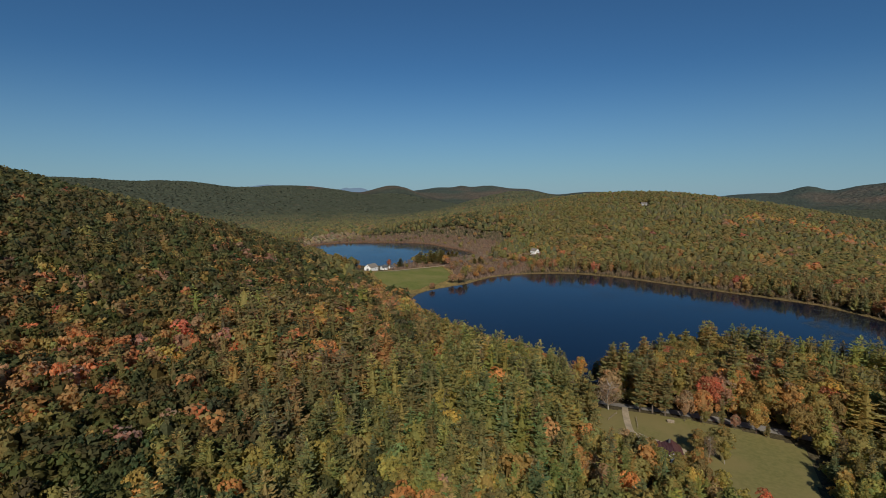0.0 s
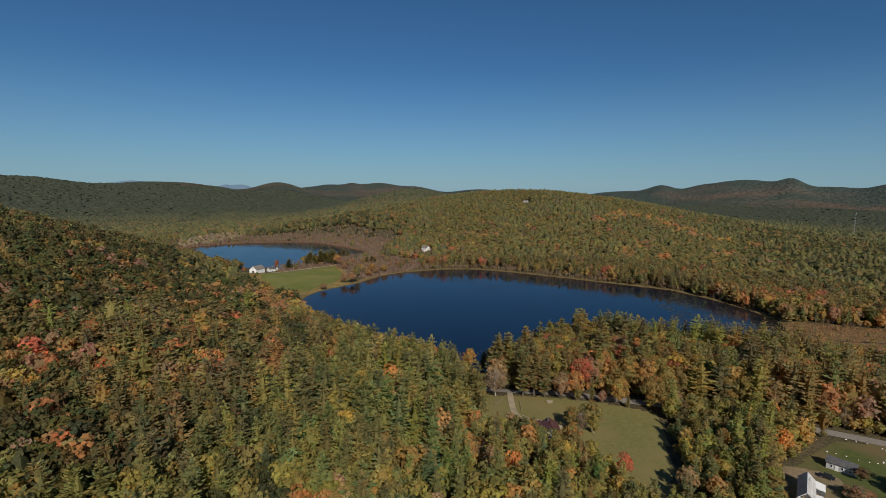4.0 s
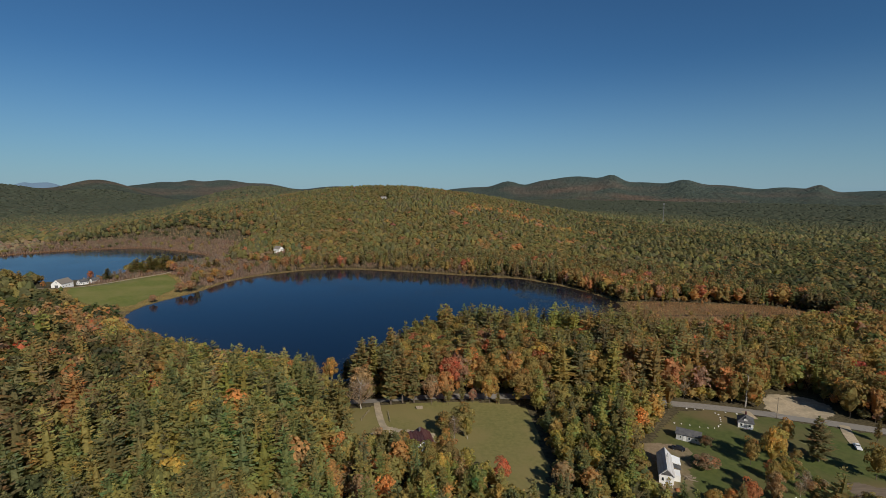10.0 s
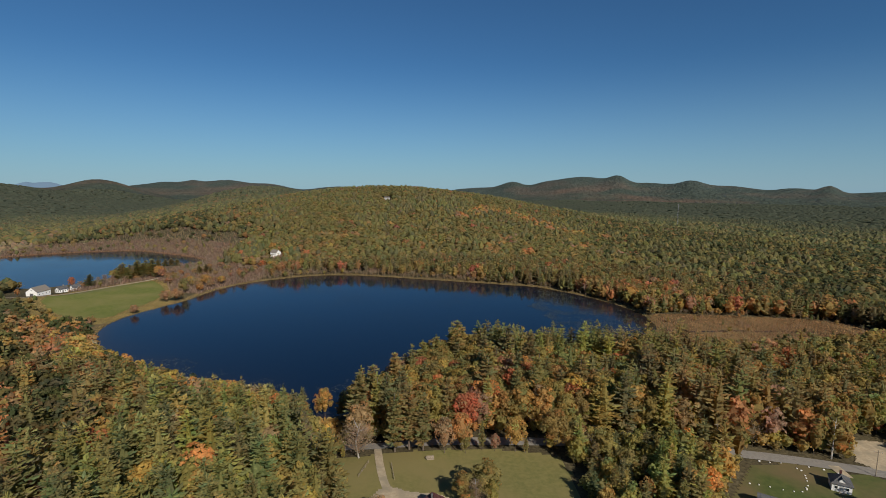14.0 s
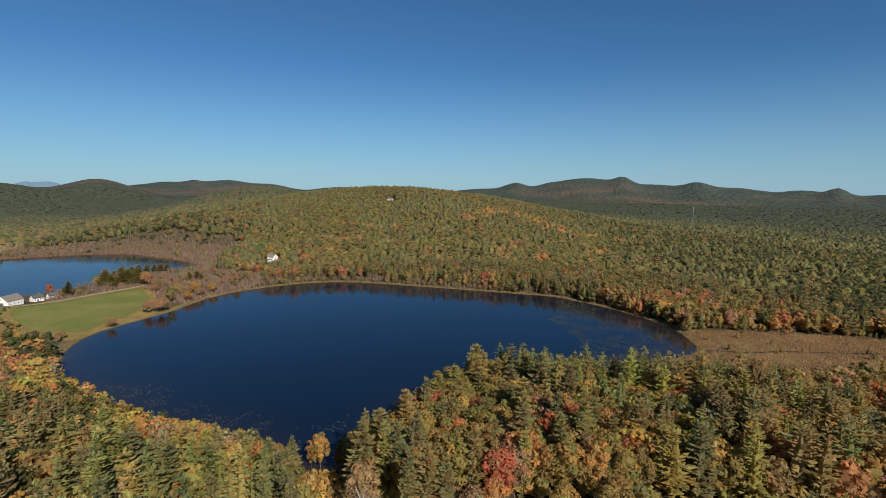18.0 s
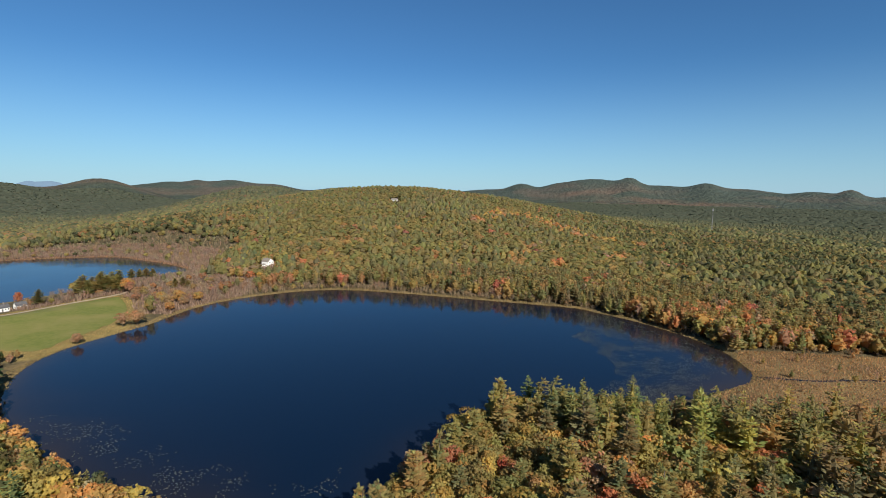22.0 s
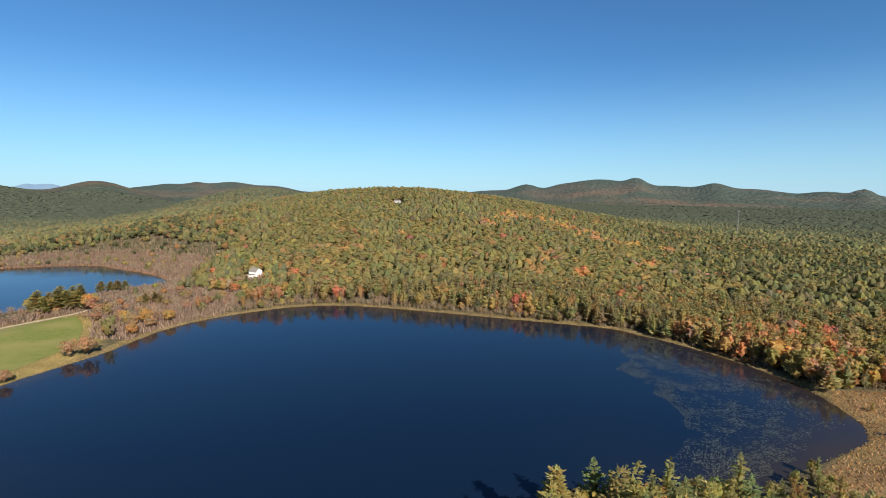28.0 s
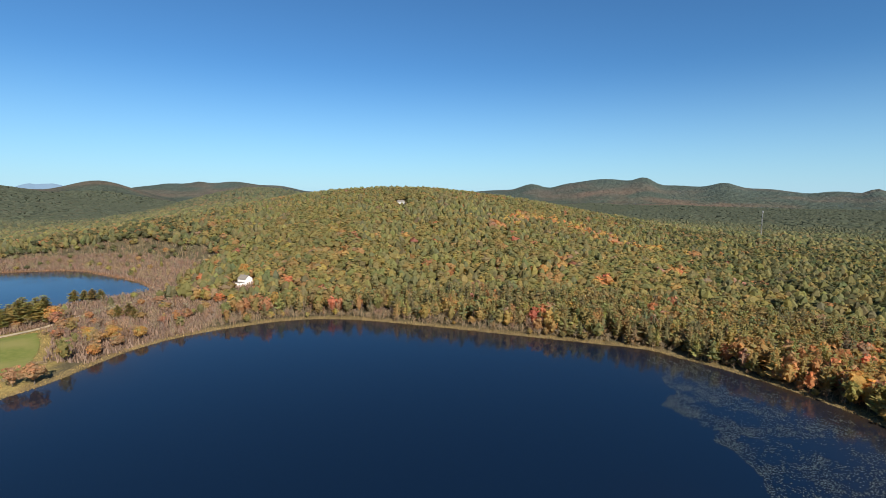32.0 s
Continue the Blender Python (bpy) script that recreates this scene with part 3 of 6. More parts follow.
def with_core(crown, rings, n, sides, rng, slim=1.0, rough=0.22):
    """Foliage about a dense heart; tones, one colour factor to a triangle, go with it."""
    leaves, tone = crown
    heart = core([(z, r * slim) for z, r in some(rings, n)], sides, rng, rough)
    return np.concatenate((heart, leaves)), np.concatenate((np.full((len(heart), 3), 0.92), tone))


def mood(n, rng, amount=0.16):
    """Colour factors for n boughs or lobes: lighter or darker, a little warmer or greener."""
    light = 1 + amount * rng.normal(size=(n, 1))
    warm = 0.10 * rng.normal(size=(n, 1))
    return np.clip(light * np.concatenate((1 + warm, 1 - 0.3 * warm, 1 - 0.6 * warm), 1), 0.5, 1.6)


def pine_crown(whorls, per, along, rng, thin=1.0, bulk=1.0):
    """White pine: tiers of flat boughs with gaps between, tufts that tip upward, and a blunt ragged top; height 1, spread about 0.16."""
    pts, way, up, ln, wd, owner = [], [], [], [], [], []
    n = 0
    lop = rng.normal(size=2) * 0.02
    for w in range(whorls):
        f = (w + rng.random() * 0.5) / whorls
        z = 0.16 + 0.80 * f
        reach = 0.175 * thin * (1 - f * 0.90) ** 0.62 * (0.78 + 0.40 * rng.random()) * (0.65 + 0.35 * min(f * 4, 1))
        lean = rng.random() * 6.28
        for b in range(per):
            a = lean + 6.28 * b / per + rng.normal() * 0.3
            rr = reach * (0.55 + 0.65 * rng.random())
            dz = rng.normal() * 0.012
            ca, sa = math.cos(a), math.sin(a)
            for k in range(along):
                g = 1.0 if along == 1 else 1.0 - 0.75 * k / along - 0.12 * rng.random()
                side = 0.0 if k == 0 else rng.normal() * 0.22 * rr
                mid = g - 0.35 if along == 1 else g - 0.10
                pts.append((lop[0] * f + ca * rr * mid - sa * side, lop[1] * f + sa * rr * mid + ca * side, z + dz + 0.10 * rr * g + rng.normal() * 0.004 - abs(side) * 0.12))
                turn = side / rr * 1.6 + rng.normal() * 0.15
                way.append((ca - sa * turn, sa + ca * turn, 0.22 + 0.25 * f + rng.normal() * 0.10))
                up.append((ca * 0.25 + rng.normal() * 0.12, sa * 0.25 + rng.normal() * 0.12, 1.0))
                size = bulk * (rr * (1.0 if along == 1 else 0.62 if along < 4 else 0.42) + 0.012)
                ln.append(size)
                wd.append(size * (0.75 if along == 1 else 0.62))
                owner.append(n)
            n += 1
    for k in range(3 if along > 2 else 2):
        pts.append((lop[0] + rng.normal() * 0.008, lop[1] + rng.normal() * 0.008, 0.95 + 0.03 * rng.random()))
        way.append((rng.normal() * 0.4, rng.normal() * 0.4, 1.0))
        up.append(rng.normal(size=3))
        ln.append(0.06)
        wd.append(0.03)
        owner.append(n)
    tris = tufts(np.array(pts), np.array(way), np.array(up), ln, wd, rng)
    m = mood(n + 1, rng, 0.12)[np.array(owner)]
    return tris, np.concatenate((m, m))


def leafy_crown(lobes, per, size, rng, girth=1.0, low=0.30):
    """Broad-leaved crown: rounded lobes set over a tall egg, the top ones highest; height 1, spread about 0.27."""
    pts, way, up, owner = [], [], [], []
    spin = rng.random() * 6.28
    for i in range(lobes):
        t = (i + 0.5) / lobes
        cz = 1.0 - 1.62 * t
        a = spin + 2.4 * i + rng.normal() * 0.25
        rad = math.sqrt(max(1 - cz * cz, 0.0)) * 0.175 * girth * (0.8 + 0.4 * rng.random())
        r = (0.088 + 0.045 * rng.random()) * (0.7 + 0.3 * girth) * (9.0 / max(lobes, 9)) ** 0.25 * 1.12
        c = np.array((math.cos(a) * rad, math.sin(a) * rad, 0.57 + 0.29 * cz + 0.05 * rng.normal() if cz < 0.8 else 0.86))
        c[2] = max(c[2], low)
        v = rng.normal(size=(per, 3))
        out = np.array((c[0] * 3.0, c[1] * 3.0, 0.30 + 0.5 * (c[2] - 0.5)))
        v = v / np.linalg.norm(v, axis=1)[:, None] + out / (np.linalg.norm(out) + 1e-6) * 0.75
        v /= np.linalg.norm(v, axis=1)[:, None]
        pts.append(c + v * r * np.array((1, 1, 0.85)) * (0.88 + 0.22 * rng.random((per, 1))))
        up.append(v + rng.normal(size=v.shape) * 0.34)
        way.append(np.cross(v, rng.normal(size=v.shape)) + v * (0.2 + 0.6 * rng.random((per, 1))))
        owner.append(np.full(per, i))
    p = np.vstack(pts)
    p[:, 2] = np.minimum(p[:, 2], 0.985)
    s = size * (0.75 + 0.5 * rng.random(len(p)))
    tris = tufts(p, np.vstack(way), np.vstack(up), s, s * 0.95, rng, 0.22)
    m = mood(lobes, rng, 0.11)[np.concatenate(owner)] * (1 + 0.07 * rng.normal(size=(len(p), 1)))
    return tris, np.concatenate((m, m))


def bare_crown(twigs, rng, width=0.004, leaves=40, size=0.03, stems=0):
    """Leafless limbs that fork and rise, with a few clinging leaves."""
    q = []
    ends = []
    for i in range(stems):
        a, r = rng.random() * 6.28, 0.2 * rng.random()
        b = np.array((math.cos(a) * r, math.sin(a) * r, 0))
        side = np.array((math.sin(a * 3), math.cos(a * 3), 0)) * width * 2.2
        q.append((b - side, b + side, b * 1.3 + np.array((0, 0, 0.7 + 0.3 * rng.random()))))
    for i in range(twigs):
        f = i / twigs
        z0 = 0.15 + 0.6 * f
        a = i * 2.4 + rng.normal() * 0.3
        L = (0.18 + 0.16 * rng.random()) * (1.1 - 0.5 * f)
        s = np.array((0, 0, z0))
        e = np.array((math.cos(a) * L * 0.8, math.sin(a) * L * 0.8, min(z0 + L * (0.75 + 0.4 * rng.random()), 1.0)))
        for w, (p0, p1) in ((width * 1.6, (s, e)), (width, (s * 0.4 + e * 0.6, e + np.array((rng.normal() * 0.06, rng.normal() * 0.06, 0.07)))), (width, (s * 0.6 + e * 0.4, s * 0.4 + e * 0.6 + np.array((rng.normal() * 0.09, rng.normal() * 0.09, 0.10))))):
            side = np.cross(p1 - p0, rng.normal(size=3))
            side /= np.linalg.norm(side)
            q.append((p0 - side * w, p0 + side * w, p1))
            ends.append(p1)
    q = [np.array(q)]
    tone = [np.full((len(q[0]), 3), 1.0)]
    if leaves:
        e = np.array(ends)[rng.integers(0, len(ends), leaves)] * (0.75 + 0.25 * rng.random((leaves, 1))) + rng.normal(size=(leaves, 3)) * 0.035
        q.append(sprays(e, rng.normal(size=(leaves, 3)) + np.array((0, 0, 0.5)), np.full(leaves, size), rng))
        tone.append(mood(leaves, rng, 0.10))
    return np.concatenate(q), np.concatenate(tone)


def dome(rng, levels, sides):
    """A far crown: a lumpy dome in a few facets."""
    q = core(levels, sides, rng, 0.22)
    return q, 1 + 0.05 * rng.normal(size=(len(q), 1)) * np.ones((1, 3))


FAR_ROUND = [(0.10, 0.27), (0.66, 0.25), (0.95, 0.04)]
FAR_POINTED = [(0.08, 0.22), (0.64, 0.19), (1.0, 0.03)]


def crown_mesh(name, form, colour, rng):
    tris, tone = form
    me = bpy.data.meshes.new(name)
    fill(me, tris.reshape(-1, 3), np.arange(len(tris) * 3).reshape(-1, 3))
    me.materials.append(LEAF)
    c = np.ones((len(tris), 4))
    c[:, :3] = np.array(colour)[None] * tone * (0.93 + 0.14 * rng.random((len(tris), 1)))
    a = me.attributes.new("leaf", "FLOAT_COLOR", "FACE")
    a.data.foreach_set("color", np.clip(c, 0.005, 1).astype(np.float32).ravel())
    return me


def trunk_mesh(name, top, radius, rng, limbs=4, material=None, lean=0.02):
    pts = [(0, 0, -0.03), (0, 0, 0.02), (lean * rng.normal(), lean * rng.normal(), top * 0.5), (lean * rng.normal(), lean * rng.normal(), top)]
    bm = tube(pts, (radius * 1.3, radius, radius * 0.7, radius * 0.2), 6)
    for i in range(limbs):
        z = top * (0.45 + 0.5 * i / max(limbs, 1))
        a = i * 2.4
        L = 0.15
        lb = tube([(0, 0, z), (math.cos(a) * L * 0.5, math.sin(a) * L * 0.5, z + 0.05), (math.cos(a) * L, math.sin(a) * L, z + 0.13)], (radius * 0.5, radius * 0.35, radius * 0.12), 4)
        tmp = bpy.data.meshes.new("limb")
        lb.to_mesh(tmp)
        lb.free()
        bm.from_mesh(tmp)
        bpy.data.meshes.remove(tmp)
    me = bpy.data.meshes.new(name)
    bm.to_mesh(me)
    bm.free()
    me.materials.append(material or BARK)
    return me


# crown shapes for each kind of tree at five degrees of detail; a kind is picked by number
PINE, LEAFY, NARROW, BARE = 0, 1, 2, 3
SHAPES = {
    -1: {PINE: [with_core(pine_crown(16, 7, 8, RNG), PINE_RINGS, 6, 6, RNG, 0.42) for _ in range(5)], LEAFY: [with_core(leafy_crown(24, 46, 0.043, RNG), LEAFY_RINGS, 6, 7, RNG, 0.56) for _ in range(5)],
         NARROW: [with_core(leafy_crown(18, 50, 0.036, RNG, 0.55), LEAFY_RINGS, 6, 6, RNG, 0.48) for _ in range(4)], BARE: [bare_crown(120, RNG, 0.0028, 700, 0.008) for _ in range(3)]},
    0: {PINE: [with_core(pine_crown(14, 6, 4, RNG, 1.08), PINE_RINGS, 6, 5, RNG, 0.45) for _ in range(6)], LEAFY: [with_core(leafy_crown(18, 19, 0.068, RNG), LEAFY_RINGS, 6, 6, RNG, 0.60) for _ in range(6)],
        NARROW: [with_core(leafy_crown(14, 19, 0.058, RNG, 0.55), LEAFY_RINGS, 6, 5, RNG, 0.5) for _ in range(4)], BARE: [bare_crown(44, RNG, 0.004, 200, 0.013) for _ in range(3)]},
    1: {PINE: [with_core(pine_crown(13, 6, 2, RNG, 1.1), PINE_RINGS, 6, 5, RNG, 0.52) for _ in range(6)], LEAFY: [with_core(leafy_crown(15, 11, 0.086, RNG), LEAFY_RINGS, 6, 5, RNG, 0.66) for _ in range(6)],
        NARROW: [with_core(leafy_crown(10, 9, 0.090, RNG, 0.55), LEAFY_RINGS, 5, 5, RNG, 0.52) for _ in range(4)], BARE: [bare_crown(26, RNG, 0.005, 90, 0.018) for _ in range(4)]},
    2: {PINE: [with_core(pine_crown(10, 5, 1, RNG, 1.2, 1.0), PINE_RINGS, 6, 5, RNG, 0.66, 0.3) for _ in range(6)], LEAFY: [with_core(leafy_crown(11, 5, 0.125, RNG), LEAFY_RINGS, 5, 5, RNG, 0.80, 0.3) for _ in range(6)],
        NARROW: [with_core(leafy_crown(8, 4, 0.120, RNG, 0.55), LEAFY_RINGS, 5, 5, RNG, 0.6) for _ in range(4)], BARE: [bare_crown(15, RNG, 0.0075, 26, 0.030, 2) for _ in range(4)]},
    3: {PINE: [with_core(pine_crown(5, 4, 1, RNG, 1.15, 0.85), FAR_PINE_RINGS, 5, 5, RNG, 0.88, 0.32) for _ in range(6)], LEAFY: [with_core(leafy_crown(7, 2, 0.17, RNG), LEAFY_RINGS, 5, 5, RNG, 1.0, 0.27) for _ in range(6)],
        NARROW: [with_core(leafy_crown(5, 2, 0.15, RNG, 0.6), LEAFY_RINGS, 4, 5, RNG, 0.7) for _ in range(5)], BARE: [bare_crown(9, RNG, 0.011, 12, 0.045, 2) for _ in range(5)]},
    4: {k: [dome(RNG, FAR_POINTED if k == PINE else FAR_ROUND, 4) for _ in range(8)] for k in (PINE, LEAFY, NARROW, BARE)},
    5: {k: [dome(RNG, [(0.05, 0.28), (0.62, 0.24), (0.92, 0.03)], 4) for _ in range(8)] for k in (PINE, LEAFY, NARROW, BARE)},
}


def stand(x, y, rng, zone=None):
    """Kind, colour and height for trees at these places."""
    n = len(x)
    u = rng.random(n)
    v = rng.random(n)
    piney = vnoise(x, y, 46, 31) * 0.65 + vnoise(x, y, 150, 32) * 0.35
    red = vnoise(x, y, 38, 33) * 0.6 + vnoise(x, y, 120, 34) * 0.4
    d = np.minimum(signed(x, y, LAKE), signed(x, y, POND))
    point = (y < 265) & (y > 60) & (x < 130) & (x > -210)
    uphill = (x < -210) & (y < 330)
    p_pine = np.clip(0.26 + 1.5 * (piney - 0.5), 0.02, 0.85)
    p_pine = np.where(point, np.clip(p_pine + 0.10, 0, 0.8), p_pine)
    p_pine = np.where((x > 60) & (y < 140), p_pine * 0.5, p_pine)
    p_pine = np.where((x > 150) & (y < 240), p_pine * 0.6, p_pine)
    p_pine = np.where(uphill, p_pine * 0.35, p_pine)
    p_fall = np.clip(0.10 + 2.6 * (red - 0.54), 0.02, 0.7)
    p_fall = np.where(uphill, p_fall * 0.3, p_fall)
    p_fall = np.where(point, np.clip(p_fall + 0.18 - 0.05 * ((x > 35) & (y > 145)), 0.03, 0.8), p_fall)
    p_fall = np.where((y < 112) & (x < 40) & (x > -60), p_fall * 0.3, p_fall)
    p_fall = np.where((y < 150) & (x < -40) & (x > -210), np.clip(p_fall, 0.15, 0.55), p_fall)
    p_pine = np.where((y < 112) & (x < 40) & (x > -60), np.clip(p_pine + 0.28, 0, 0.85), p_pine)
    p_fall = np.where((d < 34) & (x < -60) & (y < 300), np.clip(p_fall + 0.4, 0, 0.85), p_fall)
    p_fall = np.where((x < -170) & (x > -300) & (y > 245) & (y < 385) & (d < 80), np.clip(p_fall + 0.15, 0, 0.7), p_fall)
    rows = (x > 42) & (x < 76) & (y > 45) & (y < 132)
    p_pine = np.where(rows, 0.5, p_pine)
    p_fall = np.where((x > -335) & (x < -185) & (y > 425) & (y < 625), 0.5, p_fall)
    p_fall = np.where((d < 40) & (x > 100) & (y > 290), np.clip(p_fall + 0.3, 0, 0.8), p_fall)
    p_fall = np.where(((x > 45) & (y < 140)) | ((x > 140) & (y < 290)), np.clip(p_fall + 0.08, 0, 0.6), p_fall)
    p_fall = np.where(rows, 0.06, p_fall)
    far = (y > 560) | (x > 330)
    p_fall = np.where(far, p_fall * 0.6, p_fall)
    p_fall = np.where((x < -260) & (y > 640), np.clip(p_fall + 0.22, 0, 0.6), p_fall)
    russet = line_dist(x, y, [(22, 887), (66, 832), (120, 893), (164, 866), (193, 824), (214, 770)]) < 8 + 34 * vnoise(x, y, 30, 35)
    for cx, cy, cr in ((86, 632, 15), (58, 628, 9), (-73, 751, 10), (125, 593, 12), (205, 640, 16), (250, 590, 14)):
        russet |= np.hypot(x - cx, y - cy) < cr
    p_fall = np.where(russet, 0.75, p_fall)
    p_fall = np.where(line_dist(x, y, [(128, 420), (150, 392)]) < 11, 0.8, p_fall)
    p_fall = np.where((line_dist(x, y, [(172, 356), (200, 342), (240, 334), (300, 320)]) < 13) & (vnoise(x, y, 22, 36) > 0.35), 0.75, p_fall)
    p_fall = np.where((x > -260) & (x < -110) & (y > 515) & (y < 660), 0.5, p_fall)
    p_pine = np.where((d < 34) & (x < -60) & (y < 330), p_pine * 0.55, p_pine)
    swamp = ((d < 24) & (y > 425) & (x < 90)) | ((x > -330) & (x < -190) & (y > 430) & (y < 555)) | (inside(x, y, MARSH_PLAN))
    deep = (x < -280) & (y > 590) & (y < 860) & (d < 150)
    isthmus = (x > -335) & (x < np.where(y > 555, -250, -185)) & (y > 425) & (y < 625)
    p_bare = np.where(swamp, 0.6, 0.03)
    p_bare = np.where(isthmus, 0.86, p_bare)
    p_bare = np.where(deep & (d < 40 + 95 * vnoise(x, y, 55, 37)), 0.9, p_bare)
    p_bare = np.where((x > 150) & (y > 120) & (y < 232), 0.22, p_bare)
    kind = np.where(u < p_pine, PINE, np.where(u > 0.93, NARROW, LEAFY))
    kind = np.where(rng.random(n) < p_bare, BARE, kind)
    pal = np.array(PINES + GREENS + FALL + REDS + BARES)
    k1, k2, k3, k4 = len(PINES), len(PINES) + len(GREENS), len(PINES + GREENS + FALL), len(PINES + GREENS + FALL + REDS)
    pick = rng.integers(0, 1000, n)
    ci = np.where(kind == PINE, pick % k1, k1 + pick % len(GREENS))
    fall = (kind != PINE) & (v < p_fall)
    ci = np.where(fall, k2 + pick % len(FALL), ci)
    ci = np.where((kind != PINE) & (v > 0.992), k3 + pick % len(REDS), ci)
    ci = np.where(kind == BARE, k4 + pick % len(BARES), ci)
    oak = (kind != PINE) & (kind != BARE) & ~fall & (rng.random(n) < 0.9 * step(-40, -150, x) * step(360, 300, y) + 0.75 * step(190, 340, x) + 0.6 * step(-240, -400, x) * step(640, 800, y))
    base = np.where(oak[:, None], np.array(OAKS)[pick % len(OAKS)], pal[ci])
    col = base * (0.86 + 0.28 * rng.random((n, 1))) * (1 + 0.07 * rng.normal(size=(n, 3)))
    dull = np.array((0.154, 0.126, 0.047))
    mixin = np.where(oak, 0.0, np.where(fall, 0.10 + np.where(russet, 0.3, np.where(far, 0.6, 0.5)) * rng.random(n) ** 0.6, 0.15))[:, None]
    col = np.where((kind == LEAFY)[:, None] | (kind == NARROW)[:, None], col * (1 - mixin) + dull * mixin, col)
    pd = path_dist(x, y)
    # crowns fade to muted tones with distance: aerial haze mixed into leaf colour
    haze_mid, haze_far = np.array((0.059, 0.070, 0.045)), np.array((0.056, 0.064, 0.049))
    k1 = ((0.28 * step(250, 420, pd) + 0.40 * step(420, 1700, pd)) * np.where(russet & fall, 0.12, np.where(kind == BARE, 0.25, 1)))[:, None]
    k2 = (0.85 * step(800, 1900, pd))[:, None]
    col = col * (1 - k1) + haze_mid * k1
    col = col * (1 - k2) + haze_far * k2
    h = np.where(kind == PINE, 16 + 6 * rng.random(n), 12.5 + 4.5 * rng.random(n))
    h = np.where((pd > 230) & (kind == PINE), 15 + 4 * rng.random(n), h)
    h = np.where(point, np.where(kind == PINE, 21 + 8 * rng.random(n), 15 + 5 * rng.random(n)), h)
    h = np.where((x > 72) & (y > 232) & (y < 285) & (d < 60), h * 0.5, h)
    h = np.where((x > 42) & (x < 100) & (y > 40) & (y < 135), h * 0.62, h)
    h = np.where((x > -34) & (x < 12) & (y > 50) & (y < 99), h * 0.72, h)
    h = np.where(isthmus | (deep & (d < 120)), h * (0.6 + 0.35 * step(60, 120, d)), h)
    h = np.where(kind == BARE, 7 + 5 * rng.random(n), h)
    h = np.where((x > 36) & (y > 222) & (y < 285) & (d < 60), h * 0.78, h)
    h = np.where((x > 8) & (x < 46) & (y > 28) & (y < 90), h * 0.7, h)
    west_shore = (x < -52) & (x > -235) & (y < 320) & (y > 140) & (d < 40)
    h = np.where(west_shore, np.minimum(h, (11.0 + 0.5 * d) * (0.85 + 0.25 * rng.random(n))), h)
    h = np.where((x >= -52) & (x < -2) & (y > 140) & (d < 22), np.minimum(h, (np.where(x > -32, 15.0, 11.0) + 0.8 * d) * (0.85 + 0.25 * rng.random(n))), h)
    h = np.where((d < 10) & (y > 285), h * 0.85, h)
    rim = line_dist(x, y, MEADOW_PLAN, True)
    h = np.where((rim < 22) & (y < 128) & (x > -20), np.minimum(h, 9 + 3.5 * rng.random(n)), h)
    h = np.where(inside(x, y, MARSH_PLAN), h * np.where(kind == BARE, 0.5, 0.3), h)
    h = np.where(inside(x, y, LOW_PLAN), 4.5 + 3.5 * rng.random(n), h)
    return kind, np.clip(col, 0.01, 0.6), h, ci


def forest_mesh(name, x, y, kind, col, h, lod, rng, label, tall=1.0, wide=1.0):
    """Many trees of a far wood joined into one mesh."""
    z = height(x, y) - 0.3
    vs, cs = [], []
    turn = rng.random(len(x)) * 6.283
    which = rng.integers(0, 1000, len(x))
    w = h * wide * (0.85 + 0.4 * rng.random(len(x))) * np.where(kind == PINE, 1.1, np.where(kind == LEAFY, 1.02, 1.0))
    for k in SHAPES[lod]:
        forms = SHAPES[lod][k]
        for i, (form, shade) in enumerate(forms):
            sel = np.nonzero((kind == k) & (which % len(forms) == i))[0]
            if not len(sel):
                continue
            c, s = np.cos(turn[sel])[:, None, None], np.sin(turn[sel])[:, None, None]
            ww, hh = w[sel][:, None, None], h[sel][:, None, None] * tall
            fx, fy, fz = form[None, :, :, 0], form[None, :, :, 1], form[None, :, :, 2]
            vs.append(np.stack((x[sel][:, None, None] + (fx * c - fy * s) * ww, y[sel][:, None, None] + (fx * s + fy * c) * ww, z[sel][:, None, None] + fz * hh), -1).reshape(-1, 3))
            tone = shade[None] * (1 + 0.12 * (rng.random((len(sel), len(form), 1)) - 0.5))
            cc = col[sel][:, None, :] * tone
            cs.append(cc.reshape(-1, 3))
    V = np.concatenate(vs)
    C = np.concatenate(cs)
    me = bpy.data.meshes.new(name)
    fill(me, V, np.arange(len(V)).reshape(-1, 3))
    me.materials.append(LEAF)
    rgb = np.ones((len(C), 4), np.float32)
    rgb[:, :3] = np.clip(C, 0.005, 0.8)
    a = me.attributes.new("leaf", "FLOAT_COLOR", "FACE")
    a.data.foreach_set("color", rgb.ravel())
    return tagged(new(name, me), label, "forest", kind="stuff")


def scatter(spacing, x0, x1, y0, y1, rng):
    X, Y = np.meshgrid(np.arange(x0, x1, spacing), np.arange(y0, y1, spacing))
    X = X + (rng.random(X.shape) - 0.5) * spacing * 0.85
    Y = Y + (rng.random(Y.shape) - 0.5) * spacing * 0.85
    return X.ravel(), Y.ravel()


def path_dist(x, y):
    return line_dist(x, y, [(0, -85), (-20, 163)])


def view_dist(x, y):
    """How near a place is when the flight last has it ahead; places that it never has ahead count as far."""
    need = np.maximum(95, 1.1 * np.abs(x + 8))
    stop = np.minimum(y - need, 163)
    a = np.where(stop > -86, np.hypot(x + 8, y - stop), 400)
    first = np.hypot(x, y + 82)
    bear = np.degrees(np.arctan2(-x, y + 82))
    b = np.where((bear < 71) & (bear > -48) & (first > 90), first, 400)
    return np.maximum(np.minimum(a, b), path_dist(x, y))


